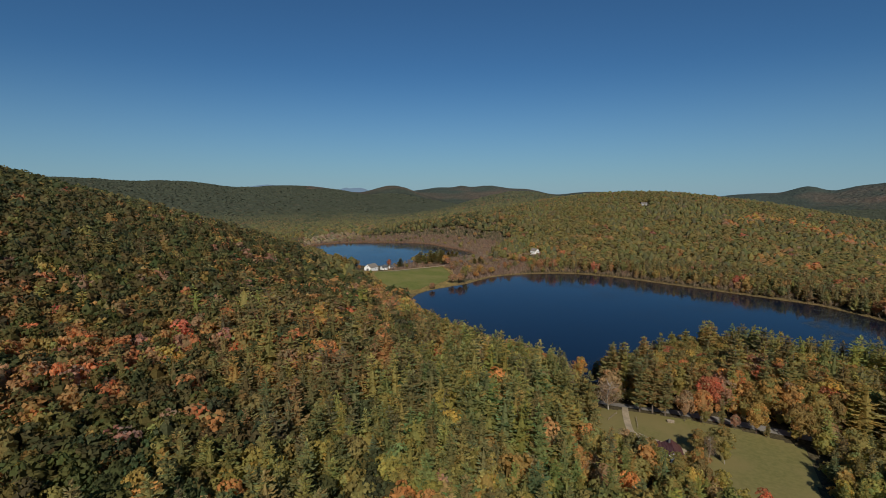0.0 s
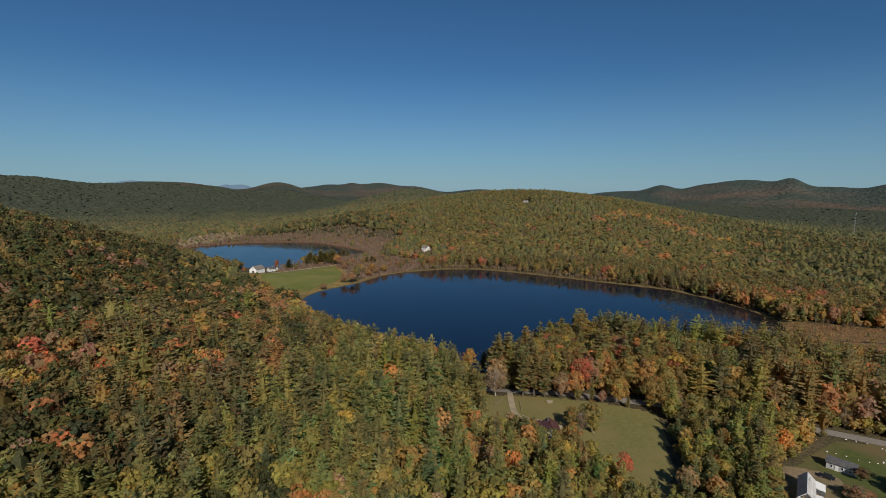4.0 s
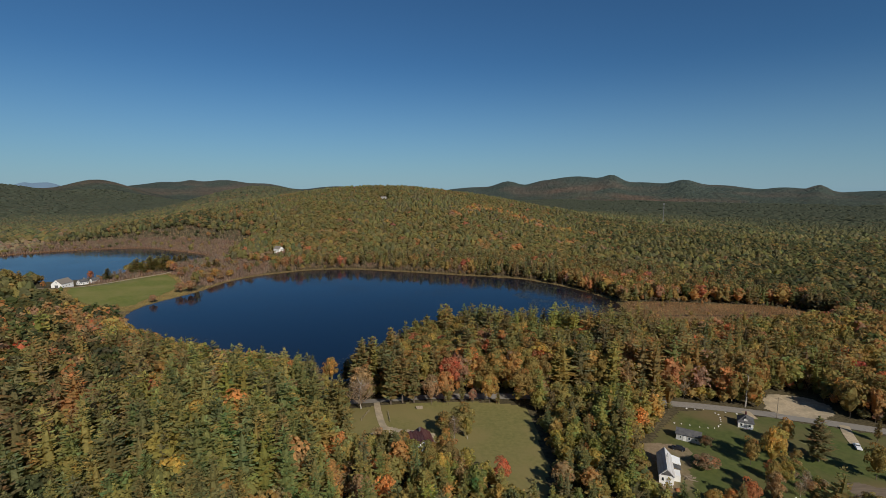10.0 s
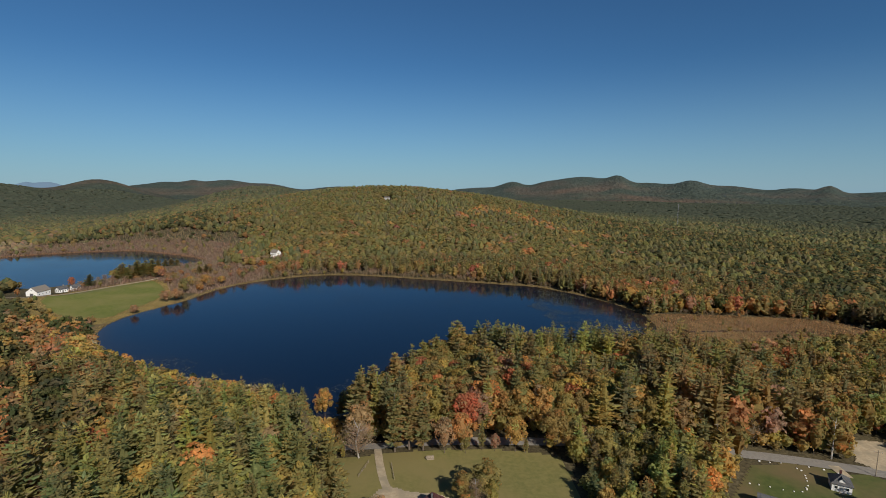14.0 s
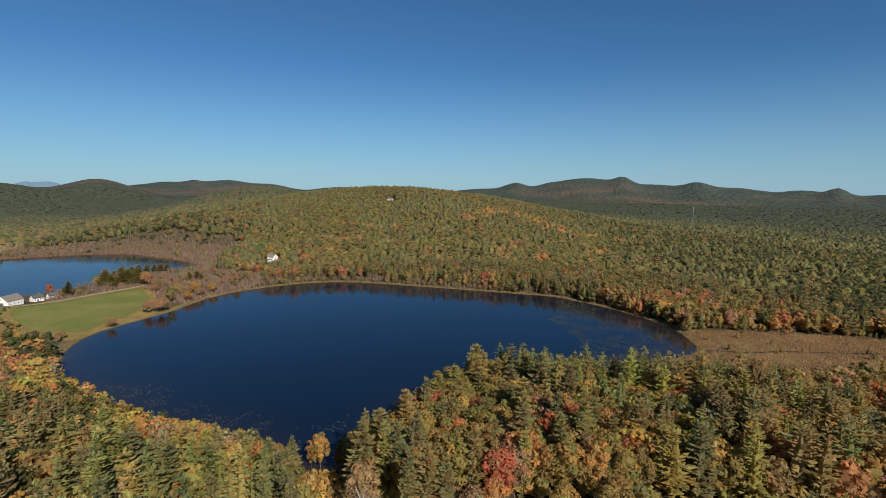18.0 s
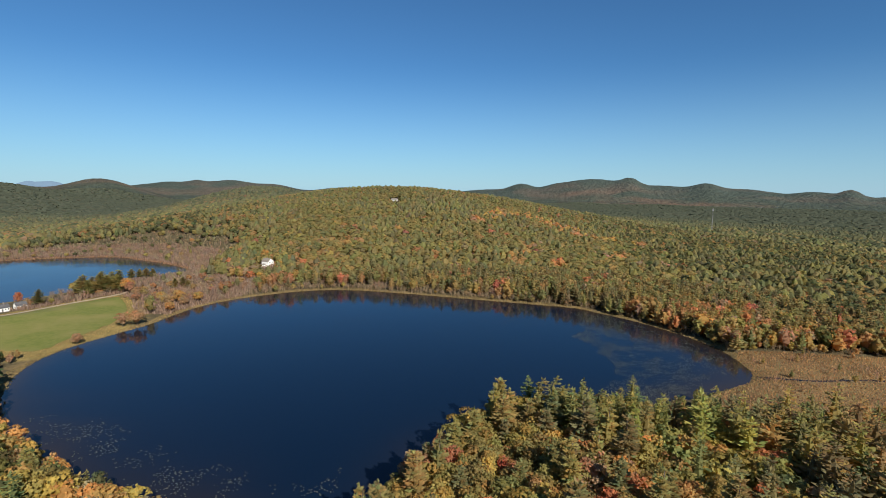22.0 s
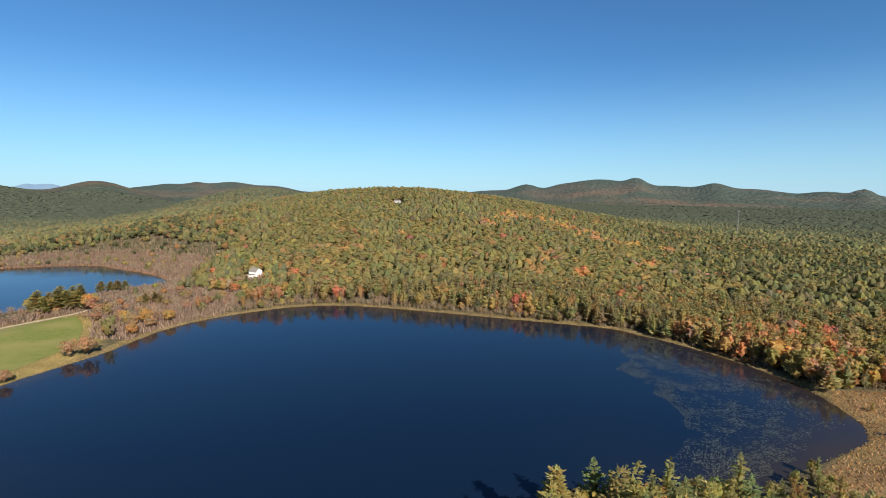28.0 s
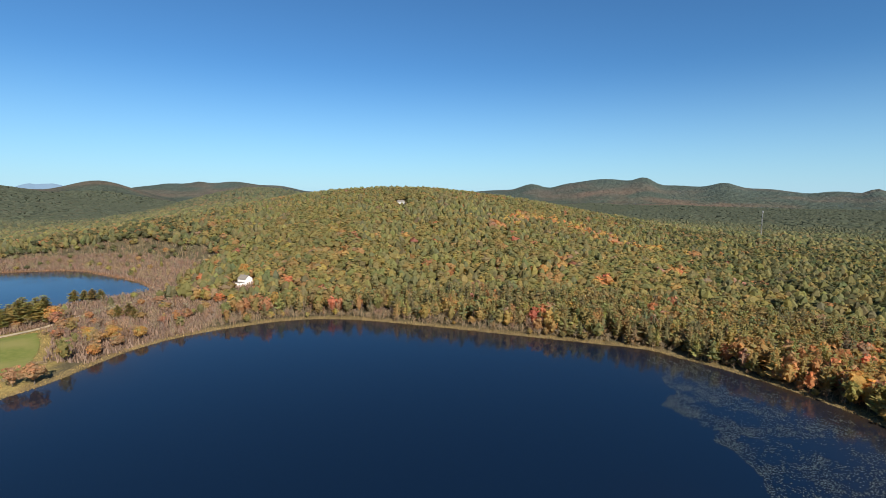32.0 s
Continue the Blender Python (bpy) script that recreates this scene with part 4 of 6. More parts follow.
def wooded(x, y, margin=0.0):
    """Where trees may stand: off the water, the open grass, the roads and the yards, and within the land that is looked at."""
    bear = np.degrees(np.arctan2(-(x - 0), y + 100))
    ok = (bear < 74) & (bear > -58) & (y > -75)
    ok &= (np.minimum(signed(x, y, LAKE), signed(x, y, POND)) > 3.0)
    for poly in (MEADOW_PLAN, FIELD_PLAN, LAWN_PLAN, PARKING_PLAN):
        ok &= ~inside(x, y, poly) & (line_dist(x, y, poly, True) > 3.0 + margin)
    ok &= (line_dist(x, y, ROAD_PLAN) > 5.0) & (line_dist(x, y, BARN_ROAD) > 6.0)
    return ok



# open ground kept clear of trees: round buildings, along the field's shore, before the cabin
CLEAR = [(-334, 400, 20), (-331, 426, 14), (-331, 434, 12), (-203, 600, 14), (-506, 900, 12), (-244, 352, 22), (-236, 380, 18), (-225, 405, 14), (-252, 345, 18), (92, 44, 14), (130, 40, 22),
         (170, 32, 22), (-358, 430, 30), (-345, 472, 22), (-362, 398, 24), (-332, 490, 18), (-342, 372, 20), (-325, 520, 16), (-318, 548, 14), (-44, 158, 10), (-46, 170, 8), (-40, 164, 9), (-255, 622, 10), (-262, 345, 22), (-60, 150, 7),
         (-260, 440, 16), (-245, 425, 14), (-218, 420, 10), (-84, 946, 15), (-62, 950, 10), (-82, 928, 11), (-80, 912, 8), (-197, 592, 13), (-192, 578, 9), (-352, 384, 15), (-338, 366, 14), (-350, 362, 10)]


def clear(x, y):
    ok = np.ones(x.shape, bool)
    for cx, cy, r in CLEAR:
        ok &= np.hypot(x - cx, y - cy) > r
    return ok


def thin_shore(x, y, rng):
    """The far shores have an open fringe of grass before the trees."""
    d = np.minimum(signed(x, y, LAKE), signed(x, y, POND))
    fringe = 1.0 + np.where(x > 95, 3, 8) * np.clip(vnoise(x, y, 40, 51) * 1.3 - 0.15, 0, 1) + 2.5 * vnoise(x, y, 9, 52)
    isthmus = (x > -335) & (x < np.where(y > 555, -250, -185)) & (y > 425) & (y < 625)
    d1 = signed(x, y, LAKE)
    fringe = np.where(isthmus & (d1 < 60), 10 + 26 * vnoise(x, y, 30, 55), fringe)
    return ~((d < fringe) & (y > 285) & ~(isthmus & (rng.random(x.shape) < 0.12))) & ~(isthmus & (rng.random(x.shape) < 0.12)) & ~(inside(x, y, MARSH_PLAN) & (rng.random(x.shape) < 0.8))


def detail(x, y):
    """Distance by which the woods are given their detail: the west shore, seen along its edge, counts as near."""
    shore = (x > -195) & (x < -50) & (y > 165) & (y < 290) & (signed(x, y, LAKE) < 26)
    v = np.where(shore, 100, view_dist(x, y))
    v = np.where((x > 150) & (x < 340) & (y > 215) & (y < 430), np.minimum(v, 380), v)
    return np.where((x > 40) & (x < 235) & (y > 35) & (y < 215), np.minimum(v, 180), v)


def ground_at(x, y):
    """Ground height read off the ground sheet."""
    i = np.clip(np.searchsorted(gx, x) - 1, 0, len(gx) - 2)
    j = np.clip(np.searchsorted(gy, y) - 1, 0, len(gy) - 2)
    u, v = np.clip((x - gx[i]) / (gx[i + 1] - gx[i]), 0, 1), np.clip((y - gy[j]) / (gy[j + 1] - gy[j]), 0, 1)
    return (GZ[j, i] * (1 - u) + GZ[j, i + 1] * u) * (1 - v) + (GZ[j + 1, i] * (1 - u) + GZ[j + 1, i + 1] * u) * v


LOOKOUTS = ((0, -84, 102), (-8, 10, 101), (-20, 163, 98))


def in_sight(x, y, tall):
    """Treetops that stand clear of the rises before them, from three lookouts high over the valley."""
    top = ground_at(x, y) + tall
    seen = np.zeros(x.shape, bool)
    for ex, ey, ez in LOOKOUTS:
        far = np.hypot(x - ex, y - ey)
        rise = np.full(x.shape, -9.0)
        for k in np.linspace(0.30, 0.97, 20):
            rise = np.maximum(rise, (ground_at(ex + (x - ex) * k, ey + (y - ey) * k) + 7 - ez) / (far * k))
        seen |= (top - ez) / far > rise - 0.004
    return seen


def wood(spacing, lo, hi, reach, rng):
    x, y = scatter(spacing, -reach, reach * 0.95, -75, reach + 60, rng)
    pd = detail(x, y)
    k = (pd >= lo) & (pd < hi)
    x, y = x[k], y[k]
    k = wooded(x, y) & clear(x, y) & thin_shore(x, y, rng)
    x, y = x[k], y[k]
    if hi > 260:
        k = in_sight(x, y, 16)
        x, y = x[k], y[k]
    return x, y


x0, y0 = wood(5.0, 0, 140, 330, RNG)
kind0, col0, h0, ci0 = stand(x0, y0, RNG)
# the trees that the flight passes nearest stand singly
near = np.abs(x0 - 2) + np.abs(y0 - 165) * 0.8
order = np.argsort(near)
single, rest = order[:250], order[250:]
WOODS = [(x0[rest], y0[rest], kind0[rest], col0[rest], h0[rest])]
forest_mesh("woodland", *WOODS[0], 0, RNG, "mixed autumn woodland of pine, oak and maple")
for spacing, lo, hi, reach, lod, tall, wide, label in (
        (5.1, 140, 260, 430, 1, 1.0, 1.0, "mixed autumn woodland above the lake"),
        (5.6, 260, 405, 660, 2, 1.0, 1.05, "mixed autumn woodland on the slopes round the lake"),
        (7.5, 405, 900, 1080, 3, 0.74, 1.25, "dense mixed woodland on the hill beyond the lake"),
        (9.6, 900, 1500, 1720, 4, 0.62, 1.5, "dense green and russet woodland on far hills"),
        (19, 1500, 2900, 3100, 5, 0.55, 2.8, "distant wooded plain and low hills")):
    wx, wy = wood(spacing, lo, hi, reach, RNG)
    keep = wy < 4620
    wx, wy = wx[keep], wy[keep]
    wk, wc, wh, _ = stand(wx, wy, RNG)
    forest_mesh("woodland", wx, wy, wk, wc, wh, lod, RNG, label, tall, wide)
    if hi < 500:
        WOODS.append((wx, wy, wk, wc, wh))

# undergrowth along the edges of the open ground
ux, uy = scatter(3.4, -60, 260, 30, 200, RNG)
rim = np.full(ux.shape, 1e9)
for poly in (MEADOW_PLAN, LAWN_PLAN, PARKING_PLAN):
    rim = np.minimum(rim, np.where(inside(ux, uy, poly), 1e9, line_dist(ux, uy, poly, True)))
rim = np.minimum(rim, line_dist(ux, uy, ROAD_PLAN) - 2.5)
k = (rim > 1.8) & (rim < 13) & wooded(ux, uy, -1.5) & (RNG.random(len(ux)) < 0.45) & (np.hypot(ux + 47, uy - 162) > 12)
ux, uy = ux[k], uy[k]
uk, uc, uh, _ = stand(ux, uy, RNG)
uk = np.where(uk == PINE, LEAFY, uk)
WOODS.append((ux, uy, uk, uc, 3.0 + 4.0 * RNG.random(len(ux))))
forest_mesh("undergrowth", *WOODS[-1], 2, RNG, "shrubs and saplings at the edge of the woods", 1.0, 1.4)
# saplings and young trees under the nearer woods
ux, uy = scatter(5.0, -170, 170, -40, 260, RNG)
k = (detail(ux, uy) < 190) & wooded(ux, uy) & clear(ux, uy) & (RNG.random(len(ux)) < 0.8)
ux, uy = ux[k], uy[k]
uk, uc, uh, _ = stand(ux, uy, RNG)
uk = np.where(uk == PINE, LEAFY, uk)
WOODS.append((ux, uy, uk, uc, np.minimum(4.5 + 5.0 * RNG.random(len(ux)), uh * 0.7)))
forest_mesh("undergrowth", *WOODS[-1], 2, RNG, "saplings and young trees between the tall pines and oaks", 1.0, 1.25)
# shrubs along the far shores and round the marsh
ux, uy = scatter(3.6, -200, 330, 285, 540, RNG)
ud = signed(ux, uy, LAKE)
um = np.where(inside(ux, uy, MARSH_PLAN), 0, line_dist(ux, uy, MARSH_PLAN, True))
k = (((ud > 3) & (ud < 14)) | ((um > 1) & (um < 12) & (uy > 300))) & (um > 1) & (ud > 3) & wooded(ux, uy) & clear(ux, uy) & (RNG.random(len(ux)) < 0.8)
ux, uy = ux[k], uy[k]
uk, uc, uh, _ = stand(ux, uy, RNG)
uk = np.where((uk == PINE) | (RNG.random(len(ux)) < np.where(uy > 440, 0.6, 0.25)), BARE, uk)
uc = np.where((uk == BARE)[:, None], np.array(BARES[1]) * (0.85 + 0.3 * RNG.random((len(ux), 1))), uc)
WOODS.append((ux, uy, uk, uc, 3.0 + 4.5 * RNG.random(len(ux))))
forest_mesh("undergrowth", *WOODS[-1], 2, RNG, "bare and russet shrubs along the far shore", 1.0, 1.4)

# thicket across the lawn
ux, uy = scatter(2.6, 92, 150, 40, 96, RNG)
hedge = line_dist(ux, uy, [(123, 90), (117, 78), (121, 66), (128, 60), (127, 50)])
k = (hedge < 5.5) & (RNG.random(len(ux)) < 0.7)
ux, uy = ux[k], uy[k]
uk = np.where(RNG.random(len(ux)) < 0.35, BARE, LEAFY)
uc = np.array([(0.15, 0.12, 0.055), (0.19, 0.12, 0.06), (0.16, 0.13, 0.09), (0.13, 0.12, 0.045)])[RNG.integers(0, 4, len(ux))]
WOODS.append((ux, uy, uk, uc, 2.0 + 3.0 * RNG.random(len(ux))))
forest_mesh("thicket", *WOODS[-1], 1, RNG, "brown and olive brush thicket across the lawn", 1.0, 1.5)

# trunks of the joined woods
tv = []
for wx, wy, wk, wc, wh in WOODS:
    wz = height(wx, wy) - 0.3
    rad = wh * 0.008
    top = wh * np.where((wk == PINE) | (wk == BARE), 0.8, 0.55)
    for k in range(3):
        a0, a1 = 2.0944 * k, 2.0944 * (k + 1)
        tv.append(np.stack([np.stack((wx + c * rad * math.cos(a), wy + c * rad * math.sin(a), wz + zz), -1) for a, c, zz in ((a0, 1, 0 * top), (a1, 1, 0 * top), (a1, 0.3, top), (a0, 0.3, top))], 1))
tv = np.concatenate(tv).reshape(-1, 3)
tm = bpy.data.meshes.new("woodland_trunks")
fill(tm, tv, np.arange(len(tv)).reshape(-1, 4))
tm.materials.append(BARK)
tagged(new("woodland_trunks", tm), "grey trunks standing in the woodland", "tree trunks", kind="stuff")

# single trees: trunk and crown each, crowns of a few forms and colours shared between them
KIND_NAME = {PINE: ("pine_tree", "tall white pine with layered grey-green boughs", "lakeside pines"), LEAFY: ("broadleaf_tree", "", "autumn broadleaf trees"),
             NARROW: ("birch_tree", "", "slender birches"), BARE: ("bare_tree", "leafless grey tree with a few clinging leaves", "bare trees")}
PALETTE = PINES + GREENS + FALL + REDS + BARES + [(0.055, 0.038, 0.034)]


def tone_word(ci):
    a, b, c, d = len(PINES), len(PINES + GREENS), len(PINES + GREENS + FALL), len(PINES + GREENS + FALL + REDS)
    if ci < a:
        return "grey-green"
    if ci < b:
        return "olive green"
    if ci < c:
        return ("orange", "amber", "yellow", "russet", "bright orange")[ci - b]
    return "crimson" if ci < d else "grey-brown" if ci < len(PALETTE) - 1 else "dark maroon"


MASTERS = {}


def single_tree(kind, ci, x, y, h, turn, wide=1.0, form=0):
    """One tree as a thing of its own, with trunk and crown."""
    forms = SHAPES[-1][kind]
    key = (kind, ci, form % len(forms))
    if key not in MASTERS:
        base = np.array(PALETTE[ci])
        if kind in (LEAFY, NARROW):
            base = base * 0.62 + np.array((0.165, 0.128, 0.047)) * 0.38
        MASTERS[key] = crown_mesh("crown", forms[key[2]], base, RNG)
        if ("trunk", kind) not in MASTERS:
            MASTERS[("trunk", kind)] = trunk_mesh("trunk", 0.92 if kind in (PINE, BARE) else 0.66, 0.014 if kind == PINE else 0.012, RNG, 0 if kind == PINE else 6, PALE_BARK if kind in (NARROW, BARE) else BARK)
    name, label, group = KIND_NAME[kind]
    if not label:
        label = tone_word(ci) + (" slender birch with pale trunk" if kind == NARROW else " autumn broadleaf tree with a rounded crown")
    t = new(name)
    t.empty_display_size = 0.5
    w = h * wide * (1.05 if kind == LEAFY else 1.1)
    t.matrix_world = Matrix.LocRotScale((x, y, ground_z(x, y) - 0.05), Euler((0, 0, turn)), (w, w, h))
    tagged(t, label, "tree", group)
    for pname, me in (("trunk", MASTERS[("trunk", kind)]), ("crown", MASTERS[key])):
        o = new(pname, me)
        o.parent = t
    return t


for i in single:
    single_tree(int(kind0[i]), int(ci0[i]), float(x0[i]), float(y0[i]), float(h0[i]), RNG.random() * 6.28, 0.85 + 0.4 * RNG.random(), int(RNG.integers(0, 12)))



# ---------------------------------------------------------------- single trees in the open ground
def at_open(kind, ci, x, y, h, wide=1.0, form=0):
    return single_tree(kind, ci, x, y, h, 1.7 * x, wide, form)


D0 = len(PALETTE) - 1
P0, G0, F0, R0, B0 = 0, len(PINES), len(PINES + GREENS), len(PINES + GREENS + FALL), len(PINES + GREENS + FALL + REDS)
DP = P0 + 3
# lawn round the houses
for kind, ci, x, y, h, w in ((LEAFY, F0 + 2, 114, 82, 15, 0.85), (LEAFY, F0 + 1, 128, 95, 11, 0.9), (PINE, DP, 133, 86, 16, 1.8), (LEAFY, G0, 143, 75, 12, 1.1), (PINE, P0, 165, 98, 9, 0.9),
                             (LEAFY, F0 + 2, 149, 71, 5, 1.4), (LEAFY, G0 + 2, 160, 76, 4.5, 1.6), (LEAFY, G0 + 2, 165, 74, 4, 1.6), (LEAFY, R0, 93, 62, 9, 1.15), (LEAFY, F0 + 3, 101, 63, 11, 0.9),
                             (NARROW, G0 + 1, 104, 68, 12, 0.9), (LEAFY, F0 + 4, 109, 76, 7, 0.9), (BARE, B0, 112, 67, 5, 1.6), (BARE, B0 + 1, 116, 70, 5, 1.6), (LEAFY, G0 + 1, 120, 64, 5, 1.3),
                             (LEAFY, G0, 123, 57, 4, 1.4), (LEAFY, D0, 99, 95, 5.0, 1.5), (LEAFY, B0, 92, 82.5, 4.6, 3.2), (LEAFY, F0 + 2, 86, 60, 8, 1.0), (PINE, P0 + 1, 88, 58, 11, 1.1),
                             (LEAFY, F0 + 1, 80, 58, 9, 1.0), (LEAFY, G0 + 1, 108, 84, 10, 0.9), (LEAFY, F0 + 1, 120, 88, 11, 0.9), (LEAFY, G0 + 3, 111, 72, 9, 0.9)):
    at_open(kind, ci, x, y, h, w, int(x))
# meadow edge, track and lakeside
for kind, ci, x, y, h, w in ((BARE, B0 + 1, -28, 134.5, 14, 1.8), (PINE, P0 + 2, -33.4, 135, 5, 1.1), (PINE, P0, -15.6, 138, 24, 1.0), (PINE, P0 + 1, -10.5, 139, 26, 1.0), (PINE, P0, -5.5, 138, 22, 1.1),
                             (LEAFY, F0 + 3, 2, 135, 14, 0.9), (LEAFY, F0, 8, 136.5, 15, 0.95), (LEAFY, G0 + 2, 9.4, 134.5, 8, 0.9), (PINE, P0, 15.4, 136.5, 12, 0.7), (LEAFY, F0 + 3, 19.8, 135.6, 7, 0.9),
                             (LEAFY, F0 + 2, 27, 135, 14, 1.0), (PINE, P0, 30.5, 134, 6, 1.1), (LEAFY, F0 + 1, -48.6, 177, 14.5, 0.85), (LEAFY, F0 + 1, -52, 178.5, 11, 0.6), (PINE, P0 + 1, -36, 178, 14, 1.2),
                             (PINE, P0, -41.5, 177, 13, 1.2), (PINE, P0 + 1, -57, 166, 11, 1.3), (LEAFY, G0, 7, 106.5, 10, 1.3), (LEAFY, G0 + 2, 13.5, 108, 12, 1.45), (BARE, B0, 10, 103.5, 10, 1.1), (NARROW, G0 + 1, 15, 104, 9, 1.0),
                             (LEAFY, F0 + 2, 7, 103, 5, 1.1), (LEAFY, F0 + 3, -17, 99, 8, 1.1), (LEAFY, G0 + 2, -8, 97, 8, 0.9), (LEAFY, G0, -31, 108, 11, 1.1), (LEAFY, F0, -34, 101, 10, 1.0), (LEAFY, F0 + 2, -41, 138, 12, 1.0),
                             (LEAFY, G0 + 2, -5, 88, 7, 1.0), (LEAFY, G0, 3, 86, 7, 1.1), (LEAFY, F0 + 4, 23, 74, 10, 0.9), (LEAFY, G0 + 1, -13, 90, 8, 1.0), (LEAFY, G0 + 2, 1, 84, 10, 1.2), (LEAFY, G0, -5, 85.5, 10, 1.2), (LEAFY, G0 + 2, 7, 83, 11, 1.1), (PINE, DP, -10, 86, 13, 1.4), (PINE, P0, 16, 74, 8, 1.1)):
    at_open(kind, ci, x, y, h, w, int(y))
# field, barn and isthmus
for kind, ci, x, y, h, w in ((LEAFY, F0 + 3, -229, 392, 10, 1.6), (LEAFY, F0 + 3, -221.5, 396, 12, 1.6), (LEAFY, F0 + 3, -234, 355, 7.5, 1.5), (LEAFY, F0 + 0, -225, 460, 12, 1.5), (LEAFY, F0 + 2, -240, 461, 10, 1.5),
                             (LEAFY, F0 + 3, -231, 455, 9, 1.6), (LEAFY, F0 + 1, -219, 434, 8, 1.6), (LEAFY, F0 + 3, -222, 440, 8, 1.5), (LEAFY, F0 + 0, -288, 494, 14, 1.5), (LEAFY, F0 + 3, -283, 489, 11, 1.5),
                             (PINE, P0 + 1, -333, 494, 12.9, 2.1), (PINE, P0 + 1, -327, 490, 16.34, 2.1), (PINE, P0 + 1, -321, 487, 18.92, 2.1), (PINE, P0 + 1, -316, 484, 14.62, 2.1), (PINE, P0 + 1, -311, 492, 19.78, 2.1), (PINE, P0 + 1, -305, 495, 17.2, 2.1),
                             (PINE, P0 + 1, -300, 500, 20.64, 2.1), (PINE, P0 + 1, -322, 497, 15.48, 2.1), (PINE, P0 + 1, -314, 499, 19.78, 2.1), (PINE, P0 + 1, -307, 503, 18.92, 2.1), (PINE, P0 + 1, -330, 569, 11.52, 2.6), (PINE, P0 + 1, -323, 571, 10.8, 2.6), (PINE, P0 + 1, -316, 570, 11.52, 2.6), (PINE, P0 + 1, -309, 572, 10.8, 2.6),
                             (BARE, B0 + 2, -335, 478, 9, 1.4), (BARE, B0 + 2, -329, 480, 8, 1.4), (BARE, B0, -338, 472, 8, 1.4), (LEAFY, R0, -350, 452, 11, 1.0), (LEAFY, F0 + 3, -338, 446, 7, 1.1),
                             (LEAFY, F0 + 3, -334, 444, 6, 1.2), (PINE, P0 + 3, -330, 447, 14, 2.2), (BARE, B0 + 2, -325, 452, 6, 1.5), (BARE, B0, -331, 458, 6, 1.5), (LEAFY, F0 + 1, -356, 396, 7, 1.0),
                             (PINE, P0 + 2, -370, 388, 17, 1.3), (PINE, P0 + 2, -378, 384, 18, 1.3), (PINE, P0 + 2, -384, 398, 17, 1.3), (PINE, P0 + 2, -394, 410, 17, 1.3), (PINE, P0 + 1, -402, 426, 15, 1.3)):
    at_open(kind, ci, x, y, h, w, int(x + y))


for kind, ci, x, y, h, w in ((PINE, P0 + 1, -253, 508, 11, 2.0), (PINE, P0, -247, 511, 12, 2.0), (PINE, P0 + 1, -241, 507, 10, 2.0), (LEAFY, F0 + 2, -236, 457, 6, 1.7), (LEAFY, F0 + 3, -217, 452, 8, 1.8),
                             (LEAFY, F0 + 1, -213, 468, 9, 1.6), (LEAFY, F0 + 3, -209, 514, 8, 2.4), (LEAFY, F0 + 3, -217, 501, 6, 2.4), (LEAFY, F0 + 3, -264, 466, 6, 2.2), (LEAFY, F0 + 3, -272, 480, 8, 1.9),
                             (LEAFY, F0 + 1, -214, 640, 15, 1.4), (LEAFY, F0 + 2, -184, 594, 11, 1.6), (LEAFY, F0 + 0, -165, 541, 12, 1.7), (LEAFY, F0 + 0, -173, 549, 10, 1.7), (LEAFY, R0, -229, 598, 9, 1.6),
                             (LEAFY, F0 + 0, -200, 552, 10, 1.5), (LEAFY, G0, -216, 558, 10, 1.7), (LEAFY, G0 + 2, -150, 541, 13, 1.5), (LEAFY, G0, -142, 545, 11, 1.6), (LEAFY, F0 + 2, -192, 556, 8, 1.6), (BARE, B0 + 2, -192, 523, 8, 1.6),
                             (LEAFY, F0 + 3, -232, 532, 7, 2.2), (LEAFY, F0 + 3, -246, 548, 7, 2.2), (LEAFY, F0 + 3, -258, 492, 6, 2.3), (LEAFY, F0 + 3, -225, 480, 6, 2.2), (LEAFY, F0 + 3, -242, 484, 7, 2.0)):
    at_open(kind, ci, x, y, h, w, int(x + y))


# ---------------------------------------------------------------- buildings
def window(parent, x, y, z, w, h, side):
    """A window in the wall that faces side (+1 or -1 along x, or +2 or -2 along y)."""
    t = 0.06
    s = 1 if side > 0 else -1
    if abs(side) == 1:
        win = part("window", box(x - t * 0.5, x + t * 0.5, y - w / 2, y + w / 2, z, z + h), TRIM, parent)
        part("pane", box(x + s * t * 0.5, x + s * t * 0.9, y - w / 2 + 0.1, y + w / 2 - 0.1, z + 0.1, z + h - 0.1), GLASS, win)
        part("sill", box(x - t * 0.3, x + s * t * 2.2 if s > 0 else x + t * 0.3, y - w / 2 - 0.06, y + w / 2 + 0.06, z - 0.07, z) if s > 0 else box(x - t * 2.2, x + t * 0.3, y - w / 2 - 0.06, y + w / 2 + 0.06, z - 0.07, z), TRIM, win)
    else:
        win = part("window", box(x - w / 2, x + w / 2, y - t * 0.5, y + t * 0.5, z, z + h), TRIM, parent)
        y0, y1 = sorted((y + s * t * 0.5, y + s * t * 0.9))
        part("pane", box(x - w / 2 + 0.1, x + w / 2 - 0.1, y0, y1, z + 0.1, z + h - 0.1), GLASS, win)
        y0, y1 = sorted((y - s * t * 0.3, y + s * t * 2.2))
        part("sill", box(x - w / 2 - 0.06, x + w / 2 + 0.06, y0, y1, z - 0.07, z), TRIM, win)


